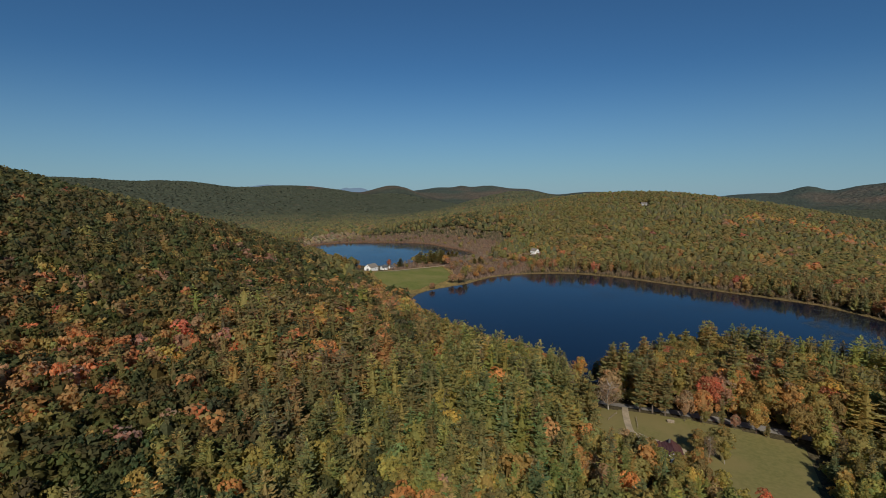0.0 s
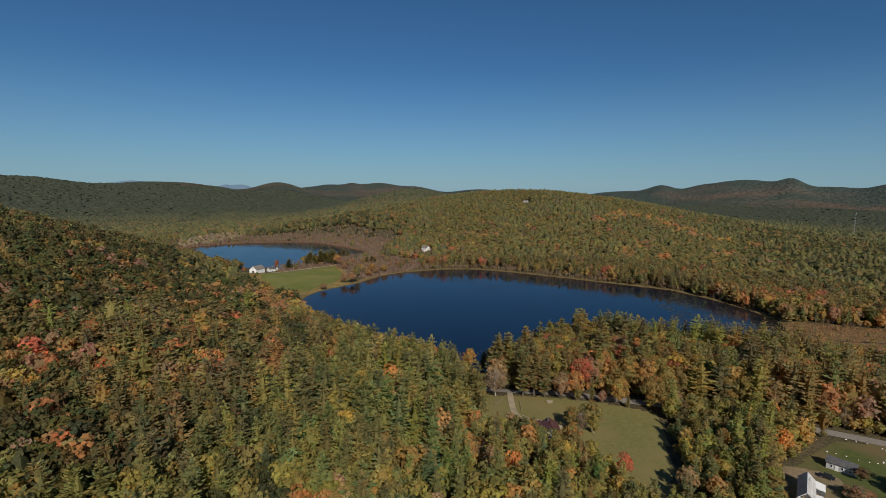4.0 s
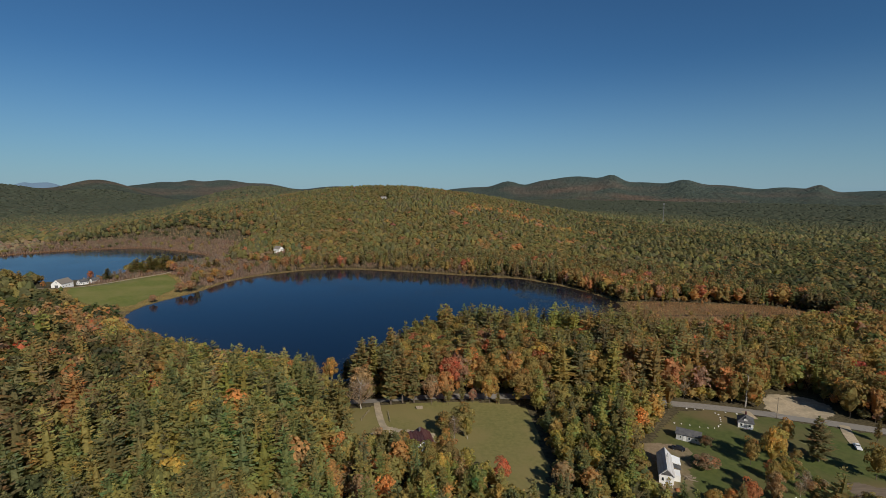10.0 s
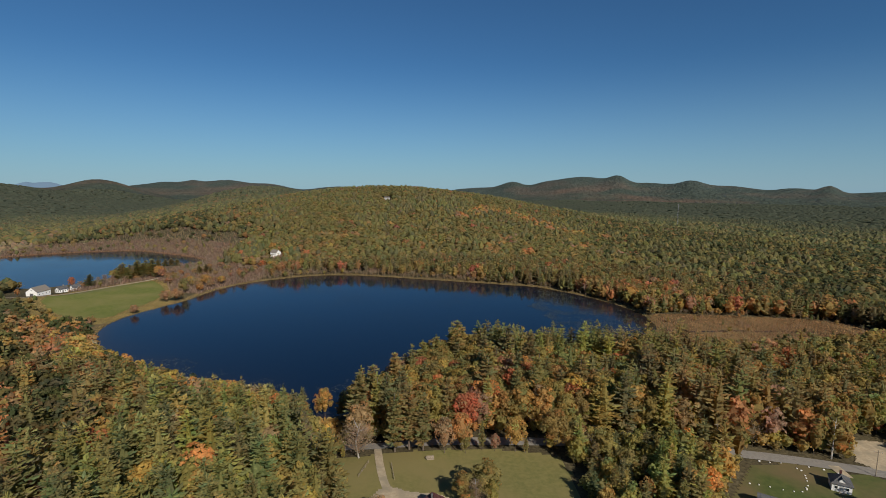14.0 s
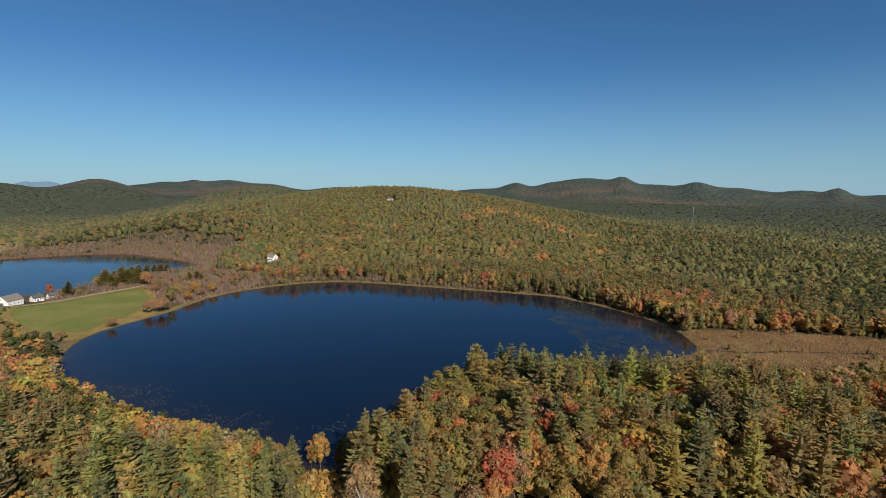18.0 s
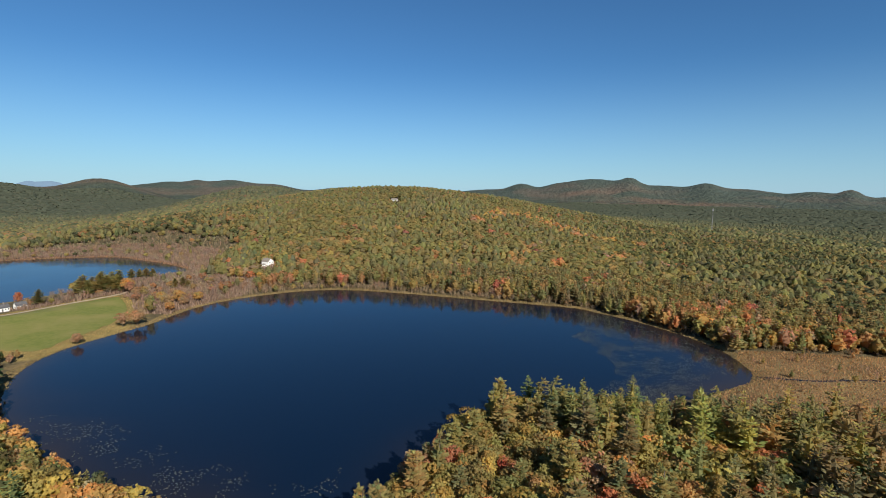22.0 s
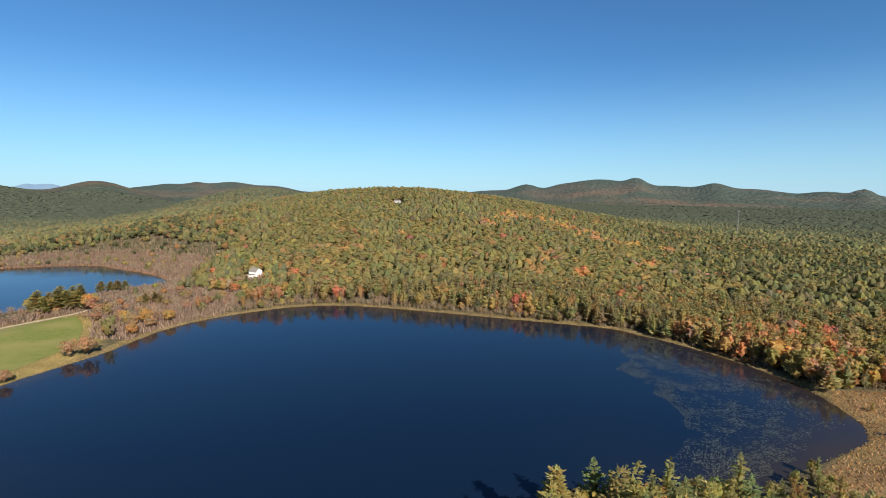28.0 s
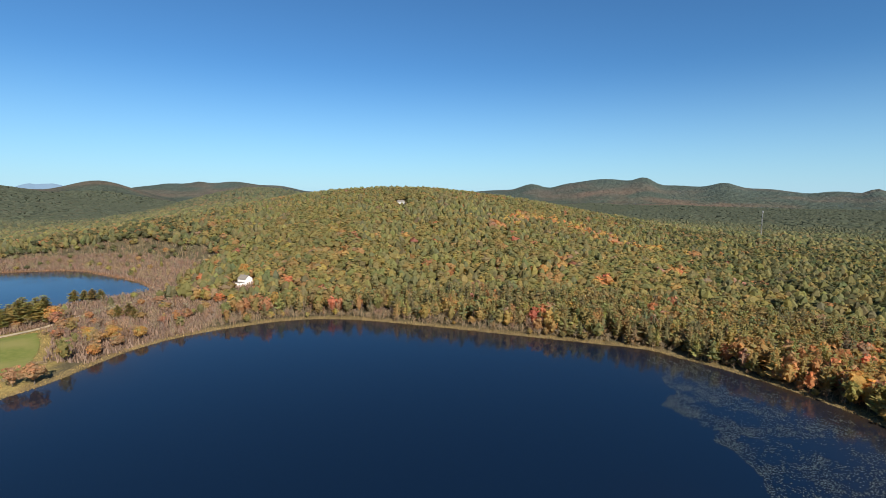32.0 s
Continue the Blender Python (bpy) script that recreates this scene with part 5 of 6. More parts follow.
def door(parent, x, y, z, w, h, side, material):
    s = 1 if side > 0 else -1
    t = 0.08
    if abs(side) == 1:
        d = part("door", box(min(x, x + s * t), max(x, x + s * t), y - w / 2, y + w / 2, z, z + h), material, parent)
        part("handle", box(min(x + s * t, x + s * (t + 0.06)), max(x + s * t, x + s * (t + 0.06)), y + w * 0.36, y + w * 0.42, z + h * 0.47, z + h * 0.52), STEEL, d)
    else:
        d = part("door", box(x - w / 2, x + w / 2, min(y, y + s * t), max(y, y + s * t), z, z + h), material, parent)
        part("handle", box(x + w * 0.36, x + w * 0.42, min(y + s * t, y + s * (t + 0.06)), max(y + s * t, y + s * (t + 0.06)), z + h * 0.47, z + h * 0.52), STEEL, d)


def gable_roof(w, y0, y1, z, rise, over=0.35, thick=0.16):
    """Two slopes with a ridge along y."""
    k = w / 2 + over
    drop = rise * over / (w / 2)
    return prism([(-k, z - drop), (0, z + rise), (k, z - drop), (k, z - drop + thick), (0, z + rise + thick * 1.15), (-k, z - drop + thick)], y0 - over, y1 + over)


def hip_roof(w, l, z, rise, over=0.4):
    bm = bmesh.new()
    a, b = w / 2 + over, l / 2 + over
    r = max(l - w, 0.6) / 2
    v = [bm.verts.new(c) for c in ((-a, -b, z), (a, -b, z), (a, b, z), (-a, b, z), (-a, -b, z + 0.15), (a, -b, z + 0.15), (a, b, z + 0.15), (-a, b, z + 0.15), (0, -r, z + rise), (0, r, z + rise))]
    for f in ((3, 2, 1, 0), (0, 1, 5, 4), (1, 2, 6, 5), (2, 3, 7, 6), (3, 0, 4, 7), (4, 5, 8), (5, 6, 9, 8), (6, 7, 9), (7, 4, 8, 9)):
        bm.faces.new([v[i] for i in f])
    return bm


def house_body(parent, w, l, h, rise, wall, base=0.6, gable=True):
    pts = [(-w / 2, -base), (w / 2, -base), (w / 2, h), (0, h + rise - 0.05), (-w / 2, h)] if gable else [(-w / 2, -base), (w / 2, -base), (w / 2, h), (-w / 2, h)]
    return part("wall", prism(pts, -l / 2, l / 2), wall, parent)


def place(name, x, y, turn, label, category="house", group=""):
    return thing(name, pose(x, y, ground_z(x, y), 0, 0, turn), label, category, group)


# white barn by the field
b = place("barn", -342, 401, -4, "white clapboard barn with a brown shingled roof", "barn")
house_body(b, 10, 14, 4.4, 3.8, WHITE)
part("roof", gable_roof(10, -7, 7, 4.4, 3.8), BROWNROOF, b)
part("barn_door", box(-1.5, 1.5, -7.1, -7.0, 0, 3.2), SHINGLE, b, "open dark barn doorway")
part("corner_board", box(-5.06, -4.8, -7.05, -6.8, 0, 4.3), TRIM, b)
part("corner_board", box(4.8, 5.06, -7.05, -6.8, 0, 4.3), TRIM, b)
window(b, 0, -7.02, 5.2, 0.9, 1.2, -2)
for k in (-5, -1.5, 2, 5.2):
    window(b, 5.02, k, 1.6, 0.8, 1.1, 1)
# farmhouse and shed beside it
b = place("farmhouse", -339, 424, -24, "white farmhouse with a dark shingled roof")
house_body(b, 5.4, 7.6, 3.2, 2.2, WHITE)
part("roof", gable_roof(5.4, -3.8, 3.8, 3.2, 2.2), SHINGLE, b)
part("chimney", box(-0.4, 0.4, 1.0, 1.8, 4.8, 6.8, 0.05), BROWNROOF, b, "brick chimney")
door(b, 2.7, -0.8, 0.1, 1.0, 2.05, 1, SHINGLE)
for k in (-2.8, 1.2, 2.9):
    window(b, 2.72, k, 1.1, 0.9, 1.4, 1)
for k in (-1.6, 1.6):
    window(b, k, -3.82, 1.1, 0.9, 1.4, -2)
window(b, 0, -3.82, 3.3, 0.8, 1.1, -2)
part("porch_roof", box(-5.4, -2.7, -3.4, 1.0, 2.5, 2.68), SHINGLE, b)
part("side_wing", box(-5.2, -2.7, -3.2, 0.8, -0.5, 2.5), GREYWALL, b)
b = place("shed", -336, 437, -28, "small white shed with a dark roof", "shed")
house_body(b, 5, 7, 2.8, 2.4, WHITE)
part("roof", gable_roof(5, -3.5, 3.5, 2.8, 2.4), SHINGLE, b)
door(b, 2.5, 0, 0, 1.1, 2.05, 1, SHINGLE)
window(b, 0, -3.52, 1.1, 0.8, 1.0, -2)
# white house on the far shore
b = place("white_house", -201, 607, 62, "white two-storey house with a grey gable roof")
house_body(b, 8, 10, 5.6, 3.2, WHITE)
part("roof", gable_roof(8, -5, 5, 5.6, 3.2), BROWNROOF, b)
part("chimney", box(0.6, 1.3, 1, 1.7, 7.5, 9.6, 0.05), BROWNROOF, b)
part("side_wing", box(-9, -4, -4.2, 2, -0.6, 3.0), WHITE, b)
part("wing_roof", box(-9.3, -4, -4.5, 2.3, 3.0, 3.25, 0.05), BROWNROOF, b)
for zz in (1.0, 3.7):
    for k in (-2.2, 0, 2.2):
        window(b, k, -5.02, zz, 0.9, 1.4, -2)
    for k in (-3, 0, 3):
        window(b, 4.02, k, zz, 0.9, 1.4, 1)
window(b, -6.5, -4.22, 1.0, 1.6, 1.2, -2)
for name, x, y, turn, w, l, label in (("cottage", -506, 900, 30, 8, 11, "pale cottage among trees on the far slope"), ("shed", -252, 620, 60, 4, 6, "small grey-roofed shed among bare trees"),
                                      ("hilltop_house", -86, 947, 80, 7, 10, "brown hilltop house with a light roof"), ("hilltop_house", -64, 951, 95, 6, 9, "small hilltop building with a light roof")):
    b = place(name, x, y, turn, label)
    house_body(b, w, l, 3.0 if w > 4 else 2.2, 2.2, GREYWALL)
    part("roof", gable_roof(w, -l / 2, l / 2, 3.0 if w > 4 else 2.2, 2.2), BROWNROOF if w != 8 else TINROOF, b)
    for k in (-l * 0.25, l * 0.25):
        window(b, w / 2 + 0.02, k, 1.0, 1.2, 1.2, 1)
    window(b, 0, -l / 2 - 0.02, 1.0, 1.2, 1.2, -2)

# near house with the metal roof
b = place("metal_roofed_house", 77.1, 80.2, -22.4, "small white house with a patched galvanised roof and an open lean-to")
house_body(b, 4.2, 13.4, 3.0, 2.1, WHITE)
part("roof", gable_roof(4.2, -6.7, 6.7, 3.0, 2.1, 0.3), TINROOF, b, "streaked galvanised metal roof")
for k in range(8):
    part("roof_seam", prism([(2.36, 2.80), (2.36, 2.88), (0.0, 5.31), (0.0, 5.23)], -6.4 + k * 1.8, -6.32 + k * 1.8), STEEL, b)
part("gable_boards", prism([(-1.7, 3.1), (1.7, 3.1), (0, 4.7)], -6.80, -6.74), SHINGLE, b, "dark green gable boarding")
part("lean_to_post", box(4.3, 4.5, 0.2, 0.4, -0.5, 2.3), WOOD, b)
part("lean_to_post", box(4.3, 4.5, 3.2, 3.4, -0.5, 2.3), WOOD, b)
part("lean_to_post", box(4.3, 4.5, 6.2, 6.4, -0.5, 2.3), WOOD, b)
part("lean_to_back", box(2.1, 4.4, 6.4, 6.55, -0.5, 2.4), WHITE, b)
part("lean_to_roof", prism([(2.2, 2.95), (4.8, 2.35), (4.8, 2.47), (2.2, 3.07)], 2.2, 6.9), TRIM, b, "white painted lean-to roof")
part("lean_to_roof", prism([(2.2, 2.75), (4.6, 2.2), (4.6, 2.3), (2.2, 2.85)], -0.4, 2.1), SHINGLE, b, "dark tarred roofing")
part("side_shed", box(2.1, 4.2, -4.2, -0.5, -0.5, 2.2), WHITE, b)
part("porch_deck", box(-1.7, 1.7, -8.4, -6.8, -0.5, 0.35), WOOD, b)
part("porch_rail", box(-1.7, 1.7, -8.4, -8.32, 1.1, 1.2), TRIM, b)
for k in range(6):
    part("baluster", box(-1.65 + k * 0.64, -1.57 + k * 0.64, -8.39, -8.33, 0.35, 1.1), TRIM, b)
door(b, 0.5, -6.72, 0.35, 0.95, 2.0, -2, GREYWALL)
window(b, -1.1, -6.72, 1.1, 0.8, 1.2, -2)
window(b, 2.12, -5.4, 1.2, 0.9, 1.2, 1)
part("stack", tube([(0.6, 2, 4.2), (0.6, 2, 6.0)], (0.12, 0.12), 8), STEEL, b)
# grey outbuilding
b = place("outbuilding", 96.2, 101.2, 57, "grey clapboard outbuilding with a dark shingled roof", "outbuilding")
house_body(b, 4.4, 8.0, 2.5, 1.3, GREYWALL)
part("roof", gable_roof(4.4, -4.0, 4.0, 2.5, 1.3, 0.3), SHINGLE, b)
for k in (-2.6, -0.4, 2.5):
    window(b, -2.22, k, 0.9, 0.7, 1.0, -1)
door(b, -2.2, 1.1, 0, 0.9, 2.0, -1, WHITE)
window(b, 0, 4.02, 1.0, 0.9, 1.0, 2)
# cottage with the hipped roof
b = place("cottage", 124.0, 111.0, -31, "small white cottage with a dark hipped roof and dormer")
house_body(b, 5.0, 5.4, 2.5, 0, WHITE, gable=False)
part("roof", hip_roof(5.0, 5.4, 2.5, 2.2, 0.35), SHINGLE, b)
dm = part("dormer", prism([(-0.7, 2.8), (0.7, 2.8), (0.7, 3.7), (0, 4.3), (-0.7, 3.7)], -2.4, -0.3), WHITE, b)
part("dormer_roof", prism([(-0.95, 3.55), (0, 4.34), (0.95, 3.55), (0.95, 3.68), (0, 4.48), (-0.95, 3.68)], -2.6, -0.2), SHINGLE, dm)
for k in (-1.4, 1.4):
    window(b, k, -2.72, 0.9, 0.9, 1.1, -2)
    window(b, 2.52, k, 0.9, 0.9, 1.1, 1)
door(b, 0, -2.7, 0.15, 0.9, 2.0, -2, GREYWALL)
part("steps", box(-0.7, 0.7, -3.9, -2.7, -0.4, 0.15), WOOD, b)
part("chimney", box(-0.3, 0.3, 0.5, 1.1, 3.8, 5.6, 0.04), REDROOF, b)
# cabin by the meadow
b = place("cabin", -1.5, 99.5, 12, "white cabin with maroon metal roofs, half hidden by trees", "cabin")
house_body(b, 6.5, 9, 2.8, 2.0, WHITE)
part("roof", gable_roof(6.5, -4.5, 4.5, 2.8, 2.0, 0.45), REDROOF, b)
part("side_wing", box(-7.2, -3.25, -1.5, 4.8, -0.5, 2.3), WHITE, b)
part("wing_roof", prism([(-7.6, 2.2), (-3.2, 3.5), (-3.2, 3.66), (-7.6, 2.36)], -1.9, 5.2), REDROOF, b)
part("roof_trim", box(-3.8, 3.8, -5.02, -4.96, 2.45, 2.6), TRIM, b)
part("chimney", box(-0.9, -0.3, 2.2, 2.8, 4.0, 6.0, 0.04), SHINGLE, b)
for k in (-1.6, 1.6):
    window(b, k, -4.52, 1.0, 1.1, 1.2, -2)
for k in (-2.5, 0, 2.5):
    window(b, 3.27, k, 1.0, 0.9, 1.2, 1)
part("porch_deck", box(3.25, 5.4, -4.2, 3.0, -0.5, 0.2), WOOD, b)


# ---------------------------------------------------------------- vehicles
def car(name, x, y, turn, paint, label, cab):
    c = place(name, x, y, turn, label, "car")
    c.location.z += 0.18
    bm = box(-0.88, 0.88, -2.2, 2.2, 0.35, 0.95, 0.1)
    part("body", bm, paint, c)
    a, z = cab
    cabin = part("cabin", prism([(-0.75, 0.95), (0.75, 0.95), (0.6, 1.5), (-0.6, 1.5)], a, z), paint, c)
    part("windscreen", box(-0.58, 0.58, z, z + 0.02, 1.0, 1.42), GLASS, cabin)
    part("rear_window", box(-0.58, 0.58, a - 0.02, a, 1.0, 1.42), GLASS, cabin)
    for wx in (-0.86, 0.86):
        for wy in (-1.4, 1.4):
            wh = part("wheel", tube([(wx - 0.1, wy, 0.33), (wx + 0.1, wy, 0.33)], (0.33, 0.33), 12), RUBBER, c)
            part("rim", tube([(wx - 0.11, wy, 0.33), (wx + 0.11, wy, 0.33)], (0.18, 0.18), 8), STEEL, wh)
        part("headlight", box(wx * 0.75 - 0.14, wx * 0.75 + 0.14, 2.18, 2.22, 0.62, 0.76), TRIM, c)
    return c


car("car", 88.6, 93.9, 62, CARPAINT, "dark sedan parked in the dirt yard", (-1.3, 0.9))
car("pickup_truck", 153.5, 93.5, -25, WHITEPAINT, "white pickup truck parked at the end of the driveway", (-0.2, 1.1))

# ---------------------------------------------------------------- mast, poles, fences, stones
mz = ground_z(516, 986)
m = thing("radio_mast", pose(516, 986, mz), "slim grey lattice radio mast above the treetops", "mast")
for a in range(3):
    ca, sa = math.cos(a * 2.0944), math.sin(a * 2.0944)
    part("leg", tube([(ca * 0.9, sa * 0.9, -0.5), (ca * 0.6, sa * 0.6, 49)], (0.13, 0.10), 5), MASTGREY, m)
for k in range(16):
    z = 2 + k * 3
    r = 0.9 - 0.3 * z / 49
    for a in range(3):
        p0 = (r * math.cos(a * 2.0944), r * math.sin(a * 2.0944), z)
        p1 = (r * math.cos((a + 1) * 2.0944), r * math.sin((a + 1) * 2.0944), z + 3)
        part("brace", tube([p0, p1], (0.06, 0.06), 4), MASTGREY, m)
for k in range(4):
    a = k * 1.57
    part("antenna", box(math.cos(a) * 1.3 - 0.18, math.cos(a) * 1.3 + 0.18, math.sin(a) * 1.3 - 0.12, math.sin(a) * 1.3 + 0.12, 45.5, 48.0), MASTGREY, m)
part("platform", tube([(0, 0, 45), (0, 0, 45.3)], (1.1, 1.1), 10), MASTGREY, m)


def pole(x, y, turn):
    p = place("utility_pole", x, y, turn, "weathered wooden utility pole with a crossarm", "utility pole", "roadside poles")
    part("shaft", tube([(0, 0, -0.5), (0, 0, 9)], (0.16, 0.1), 8), WOOD, p)
    part("crossarm", box(-1.1, 1.1, -0.06, 0.06, 8.2, 8.34), WOOD, p)
    for k in (-1.0, -0.4, 0.4, 1.0):
        part("insulator", tube([(k, 0, 8.34), (k, 0, 8.52)], (0.05, 0.04), 6), STEEL, p)


for x, y, turn in ((-46.6, 149.5, 0), (50, 137.5, 0), (100, 136.5, -15), (141, 117, -25), (196, 92, -25)):
    pole(x, y, turn)
d = place("dead_tree", 135, 127.5, 0, "tall bare dead trunk beside the road", "tree")
part("trunk", tube([(0, 0, -0.5), (0.1, 0, 5), (0.3, 0.1, 11), (0.5, 0.1, 15)], (0.3, 0.25, 0.16, 0.04), 7), PALE_BARK, d)
for k in range(5):
    a = k * 2.1
    z = 8 + k * 1.3
    part("limb", tube([(0.2, 0.05, z), (0.2 + math.cos(a) * 1.3, math.sin(a) * 1.3, z + 1.2)], (0.08, 0.02), 5), PALE_BARK, d)


def stone_mesh(seed):
    r = random.Random(seed)
    bm = bmesh.new()
    bmesh.ops.create_icosphere(bm, subdivisions=1, radius=0.5)
    for v in bm.verts:
        v.co = Vector((v.co.x * 1.1, v.co.y * 0.9, v.co.z * 0.7)) * (0.8 + 0.4 * r.random())
    me = bpy.data.meshes.new("stone")
    bm.to_mesh(me)
    bm.free()
    me.materials.append(STONE)
    return me


stones = [stone_mesh(k) for k in range(4)]
ring = smooth_ring([(96, 114), (101, 112.6), (107, 109.4), (112, 109.2), (115.8, 113.2), (119, 119.2), (119.4, 124.4)], 1)[:11]
spots = [tuple(p) for p in ring] + [(113.4, 111), (117.4, 116.2), (118.6, 121.8), (112, 125.5), (115.5, 125), (123.2, 122.4), (127, 120.8), (130, 118.6), (109, 126.4)]
for k, (x, y) in enumerate(spots):
    o = new("boundary_stone", stones[k % 4])
    s = 0.50 + 0.25 * random.random()
    o.matrix_world = Matrix.LocRotScale((x, y, ground_z(x, y) + 0.2), Euler((0, 0, k * 1.3)), (s, s, s))
    tagged(o, "whitewashed boundary stone on the lawn", "stone", "ring of white stones")


def fence(pts, label):
    """Posts with two rails along a line."""
    x0, y0 = pts[0]
    f = thing("fence", pose(0, 0, 0), label, "fence")
    for (ax, ay), (bx, by) in zip(pts, pts[1:]):
        n = max(int(math.hypot(bx - ax, by - ay) / 2.5), 1)
        for k in range(n + 1):
            x, y = ax + (bx - ax) * k / n, ay + (by - ay) * k / n
            z = ground_z(x, y)
            part("post", box(x - 0.07, x + 0.07, y - 0.07, y + 0.07, z - 0.3, z + 1.25), WOOD, f)
            if k < n:
                x1, y1 = ax + (bx - ax) * (k + 1) / n, ay + (by - ay) * (k + 1) / n
                z1 = ground_z(x1, y1)
                for h in (0.5, 1.0):
                    part("rail", tube([(x, y, z + h), (x1, y1, z1 + h)], (0.05, 0.05), 5), WOOD, f)


fence([(152, 72), (160, 69), (170, 65)], "weathered wooden rail fence by the garden")
fence([(-26, 121), (-24, 130)], "short wooden rail fence by the track")
fence([(-16, 128), (-14.5, 119)], "short wooden rail fence beside the track")

# small things about the yards
d = place("debris_pile", 70.5, 82, 20, "pile of white boards and scrap by the house", "debris")
for k in range(9):
    bm = box(-0.9, 0.9, -0.12, 0.12, 0, 0.07)
    bmesh.ops.transform(bm, matrix=pose(random.uniform(-1, 1), random.uniform(-2, 2), 0.12 + 0.08 * k, random.uniform(-8, 8), random.uniform(-8, 8), random.uniform(0, 180)), verts=bm.verts[:])
    part("board", bm, TRIM, d)
d = place("lumber_pile", 83.5, 76, 50, "loose pile of weathered lumber in the yard", "lumber")
for k in range(8):
    bm = box(-1.5, 1.5, -0.1, 0.1, 0, 0.1)
    bmesh.ops.transform(bm, matrix=pose(random.uniform(-1, 1), random.uniform(-1, 1), 0.2 + 0.09 * k, random.uniform(-6, 6), 0, random.uniform(0, 180)), verts=bm.verts[:])
    part("plank", bm, WOOD, d)
d = place("tarp_covered_pile", 76.5, 70.5, 10, "orange tarp over a heap in the yard", "tarp")
bm = bmesh.new()
bmesh.ops.create_icosphere(bm, subdivisions=2, radius=1.0)
for v in bm.verts:
    v.co = Vector((v.co.x * 1.1, v.co.y * 0.8, max(v.co.z, -0.15) * 1.1 + 0.2 * noise.noise(v.co * 2)))
part("tarp", bm, ORANGE, d)
d = place("garden_chairs", 109, 65, 20, "two white plastic garden chairs side by side", "chairs")
for k in (-0.5, 0.5):
    part("seat", box(k - 0.28, k + 0.28, -0.28, 0.28, 0.4, 0.46, 0.02), TRIM, d)
    part("backrest", box(k - 0.28, k + 0.28, 0.24, 0.3, 0.46, 1.0, 0.02), TRIM, d)
    for lx in (-0.24, 0.24):
        for ly in (-0.24, 0.24):
            part("leg", box(k + lx - 0.03, k + lx + 0.03, ly - 0.03, ly + 0.03, -0.05, 0.4), TRIM, d)
d = place("log_pile", -3, 131.5, 5, "cut pale logs at the meadow's edge", "logs")
for k in range(7):
    y0 = (k % 4) * 0.5 - 0.75
    part("log", tube([(-1.2 - 0.2 * (k % 3), y0 + 0.25 * (k // 4), 0.3 + 0.42 * (k // 4)), (1.3, y0 + 0.25 * (k // 4), 0.3 + 0.42 * (k // 4))], (0.24, 0.22), 8), WOOD, d)

# ---------------------------------------------------------------- shore grass, marsh and lily pads
LILY, _nt, _p = node_mat("lily_pads")
_at = _nt.nodes.new("ShaderNodeAttribute")
_at.attribute_name = "leaf"
_nt.links.new(_at.outputs["Color"], _p.inputs["Base Color"])
_p.inputs["Roughness"].default_value = 0.45


def grass(name, x, y, size, colours, label, rng, slim=0.6):
    """Tufts of standing grass, three blades' breadth each, as one mass."""
    z = height(x, y)
    n = len(x)
    a = rng.random(n) * 6.28
    s = size * (0.6 + 0.8 * rng.random(n))
    u = np.stack((np.cos(a), np.sin(a), 0 * a), 1) * s[:, None] * slim
    lean = rng.normal(size=(n, 3)) * s[:, None] * 0.25
    lean[:, 2] = s
    c = np.stack((x, y, z - 0.05), 1)
    q = np.stack((c - u, c + u, c + u * 0.55 + lean, c - u * 0.55 + lean), 1)
    me = bpy.data.meshes.new(name)
    fill(me, q.reshape(-1, 3), np.arange(4 * n).reshape(-1, 4))
    me.materials.append(LEAF)
    col = np.ones((n, 4), np.float32)
    col[:, :3] = np.array(colours)[rng.integers(0, len(colours), n)] * (0.75 + 0.5 * rng.random((n, 1)))
    me.attributes.new("leaf", "FLOAT_COLOR", "FACE").data.foreach_set("color", col.ravel())
    return tagged(new(name, me), label, "grass", kind="stuff")


gx0, gy0 = scatter(0.8, -260, 190, 285, 530, RNG)
gd = signed(gx0, gy0, LAKE)
k = (gd > -0.5) & (gd < 2.0 + 8 * vnoise(gx0, gy0, 30, 53)) & (RNG.random(len(gx0)) < 0.95)
grass("shore_grass", gx0[k], gy0[k], 0.36, [(0.205, 0.145, 0.066), (0.170, 0.120, 0.058), (0.150, 0.118, 0.056)], "tawny grass and sedge along the lake shore", RNG)
gx1, gy1 = scatter(1.15, 100, 320, 225, 350, RNG)
k = inside(gx1, gy1, MARSH_PLAN) & (signed(gx1, gy1, LAKE) > 0)
grass("marsh_grass", gx1[k], gy1[k], 0.55, [(0.20, 0.125, 0.065), (0.17, 0.105, 0.058), (0.23, 0.155, 0.075)], "russet marsh grass beside the lake", RNG)
gx2, gy2 = scatter(1.5, -640, -280, 440, 760, RNG)
gd = signed(gx2, gy2, POND)
k = (gd > -0.5) & (gd < 10) & (gy2 > 560)
grass("shore_grass", gx2[k], gy2[k], 0.8, [(0.19, 0.125, 0.072), (0.16, 0.105, 0.062)], "brown sedge along the smaller lake", RNG)
gx3, gy3 = scatter(1.2, -66, -30, 146, 176, RNG)
k = (line_dist(gx3, gy3, ROAD_PLAN) > 4) & (signed(gx3, gy3, LAKE) > 1) & (np.hypot(gx3 + 47, gy3 - 162) < 13)
grass("dry_brush", gx3[k], gy3[k], 1.4, [(0.27, 0.17, 0.06), (0.22, 0.15, 0.055), (0.20, 0.15, 0.06)], "dry brown brush between road and lake", RNG)
gx4, gy4 = scatter(1.2, -335, -215, 325, 495, RNG)
gf = line_dist(gx4, gy4, FIELD_PLAN, True)
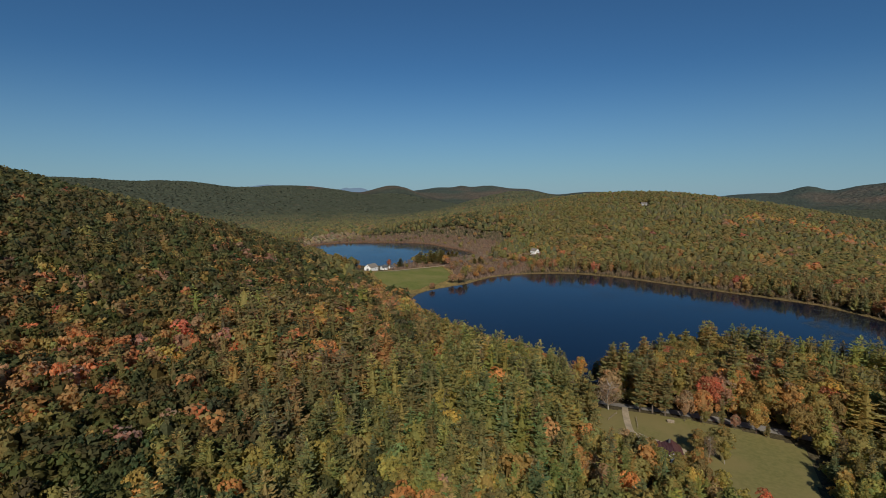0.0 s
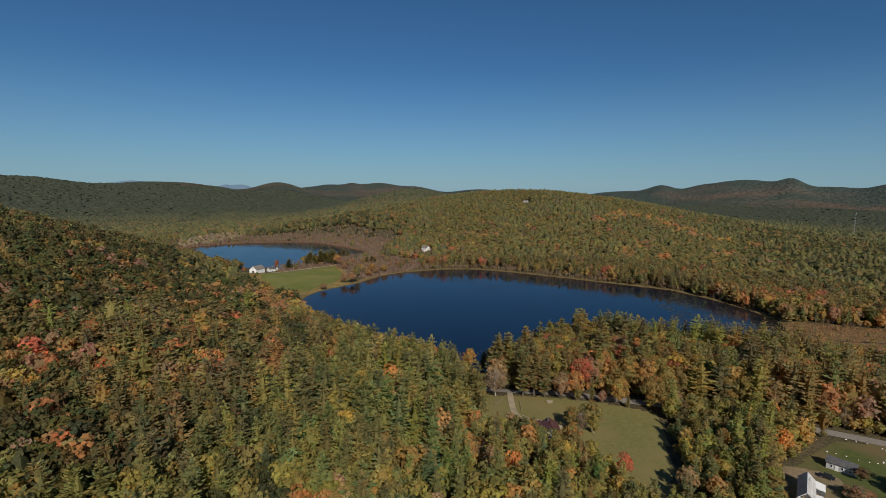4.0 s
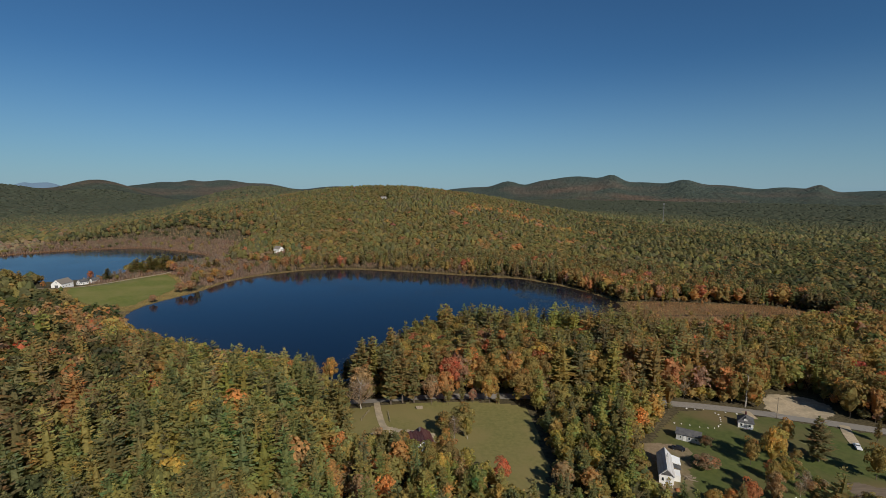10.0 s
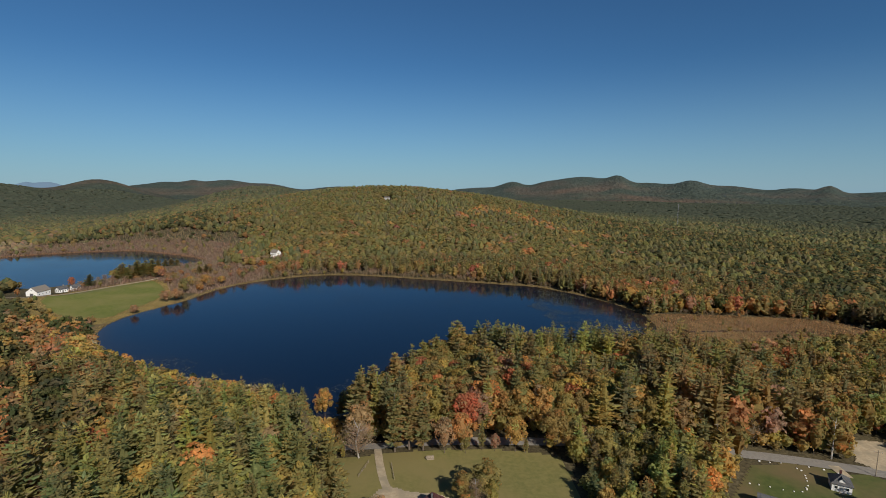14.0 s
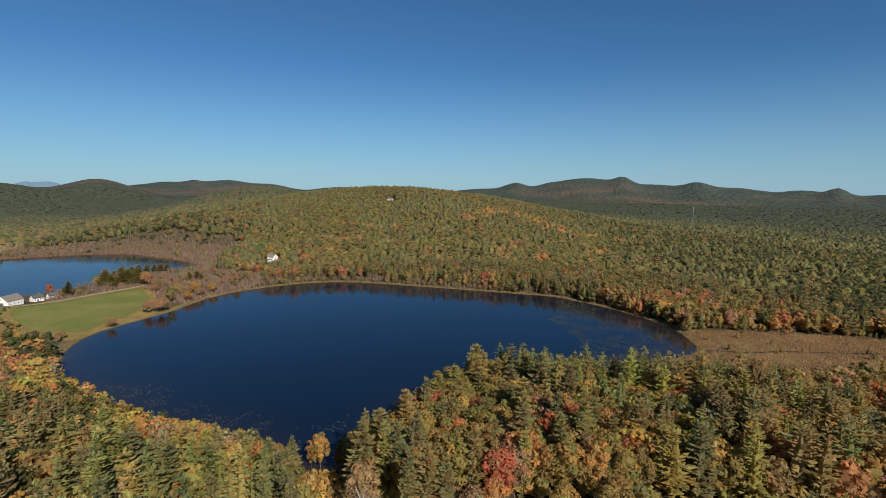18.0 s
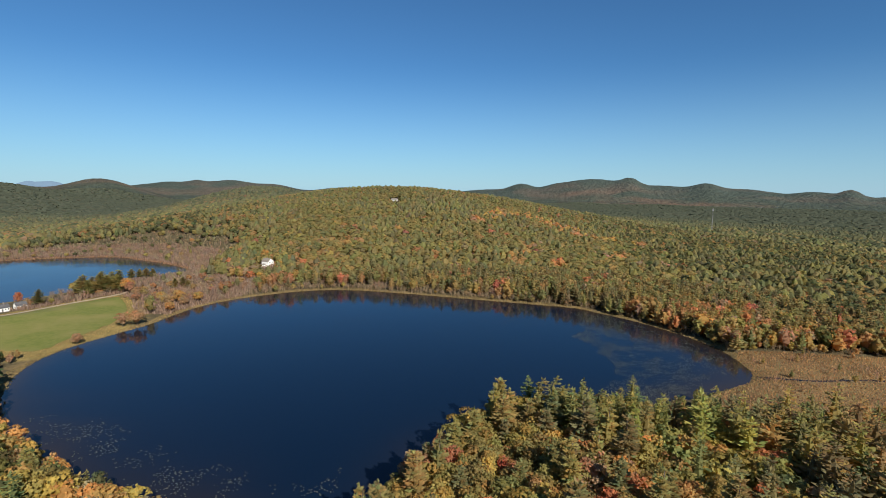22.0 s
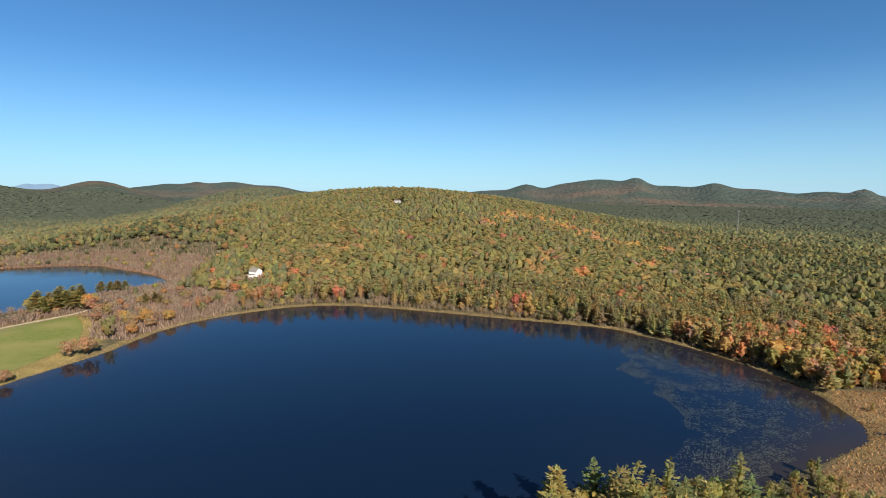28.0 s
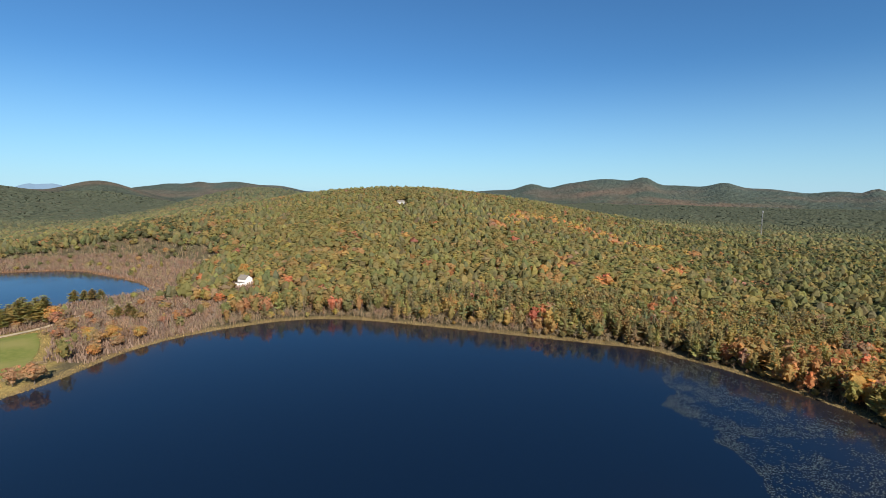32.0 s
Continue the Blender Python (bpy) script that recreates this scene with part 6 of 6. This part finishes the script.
k = (gf < 7 + 5 * vnoise(gx4, gy4, 18, 54)) & ~inside(gx4, gy4, FIELD_PLAN) & (signed(gx4, gy4, LAKE) > 0.5) & (line_dist(gx4, gy4, BARN_ROAD) > 4)
grass("field_edge_grass", gx4[k], gy4[k], 0.38, [(0.255, 0.185, 0.075), (0.215, 0.165, 0.070), (0.19, 0.16, 0.06)], "tall straw-coloured grass round the field", RNG)

gx5, gy5 = scatter(1.5, -640, -185, 425, 800, RNG)
gd = np.minimum(signed(gx5, gy5, LAKE), signed(gx5, gy5, POND))
k = (((gx5 > -335) & (gy5 < 630)) | ((gx5 < -270) & (gy5 > 585) & (gd < 75))) & (gd > 4) & (line_dist(gx5, gy5, FIELD_PLAN, True) > 5) & ~inside(gx5, gy5, FIELD_PLAN) & (line_dist(gx5, gy5, BARN_ROAD) > 4)
grass("swamp_brush", gx5[k], gy5[k], 2.3, [(0.150, 0.116, 0.086), (0.128, 0.098, 0.074), (0.176, 0.134, 0.098)], "leafless grey-brown brush in the swamp between the lakes", RNG, 0.16)

LILY_PLAN = smooth_ring([(100, 448), (96, 410), (84, 371), (84, 341), (90, 312), (70, 284), (62, 272), (84, 272), (114, 286), (146, 310), (154, 330), (152, 362), (142, 395), (124, 425)], 1)
lx, ly = scatter(0.6, 50, 160, 262, 450, RNG)
ld = line_dist(lx, ly, LILY_PLAN, True)
patchy = vnoise(lx, ly, 9, 41) * 0.6 + vnoise(lx, ly, 3.2, 42) * 0.4
edge = np.exp(-ld / 11) * (lx < 128)
k = (signed(lx, ly, LILY_PLAN) + 14 * (vnoise(lx, ly, 8, 46) - 0.55) < 0) & (RNG.random(len(lx)) < np.clip((patchy - 0.45) * 1.6 + edge * 0.5 + 0.1, 0.04, 0.85)) & (signed(lx, ly, LAKE) < -2)
lx, ly = lx[k], ly[k]
mx, my = scatter(1.1, -185, -45, 178, 260, RNG)
ms = -signed(mx, my, LAKE)
k = (ms > 3) & (ms < 30) & (RNG.random(len(mx)) < np.clip((vnoise(mx, my, 8, 43) * 0.6 + vnoise(mx, my, 3, 44) * 0.4 - 0.46) * 2.6, 0, 0.8))
fx, fy = scatter(1.0, -235, -195, 330, 440, RNG)
fs = -signed(fx, fy, LAKE)
kf = (fs > 1.0) & (fs < 9) & (RNG.random(len(fx)) < np.clip((vnoise(fx, fy, 6, 45) - 0.45) * 1.6, 0, 0.6))
for px, py, label in ((lx, ly, "floating lily pads in the shallows"), (mx[k], my[k], "scattered lily pads off the wooded shore"), (fx[kf], fy[kf], "thin lily pads along the field shore")):
    n = len(px)
    r = (0.12 + 0.14 * RNG.random(n)) * (1.5 if label.startswith("scattered") else 1.2)
    a0 = RNG.random(n) * 6.28
    ring6 = [np.stack((px + r * np.cos(a0 + j * 1.0472) * (1 if j else 0.3), py + r * np.sin(a0 + j * 1.0472) * (1 if j else 0.3), np.full(n, 0.035) + 0.02 * RNG.random(n)), 1) for j in range(6)]
    me = bpy.data.meshes.new("lily_pads")
    fill(me, np.stack(ring6, 1).reshape(-1, 3), np.arange(6 * n).reshape(-1, 6))
    me.materials.append(LILY)
    col = np.ones((n, 4), np.float32)
    col[:, :3] = np.array([(0.070, 0.076, 0.046), (0.090, 0.094, 0.058), (0.056, 0.062, 0.042), (0.11, 0.105, 0.065)])[RNG.integers(0, 4, n)]
    me.attributes.new("leaf", "FLOAT_COLOR", "FACE").data.foreach_set("color", col.ravel())
    tagged(new("lily_pads", me), label, "lily pads", kind="stuff")

# ledges of bare rock near the hilltop
for k, (x, y, s) in enumerate(((-96, 936, 5), (-82, 932, 6), (-66, 938, 4))):
    bm = bmesh.new()
    bmesh.ops.create_icosphere(bm, subdivisions=2, radius=1.0)
    for v in bm.verts:
        v.co = Vector((v.co.x * s, v.co.y * s * 0.7, v.co.z * s * 0.35)) * (0.85 + 0.3 * noise.noise(v.co * 1.7 + Vector((k * 3, 0, 0))))
    me = bpy.data.meshes.new("rock_ledge")
    bm.to_mesh(me)
    bm.free()
    me.materials.append(ROCK)
    o = new("rock_ledge", me)
    o.location = (x, y, ground_z(x, y))
    tagged(o, "bare grey granite ledge near the hilltop", "rock", "hilltop ledges")
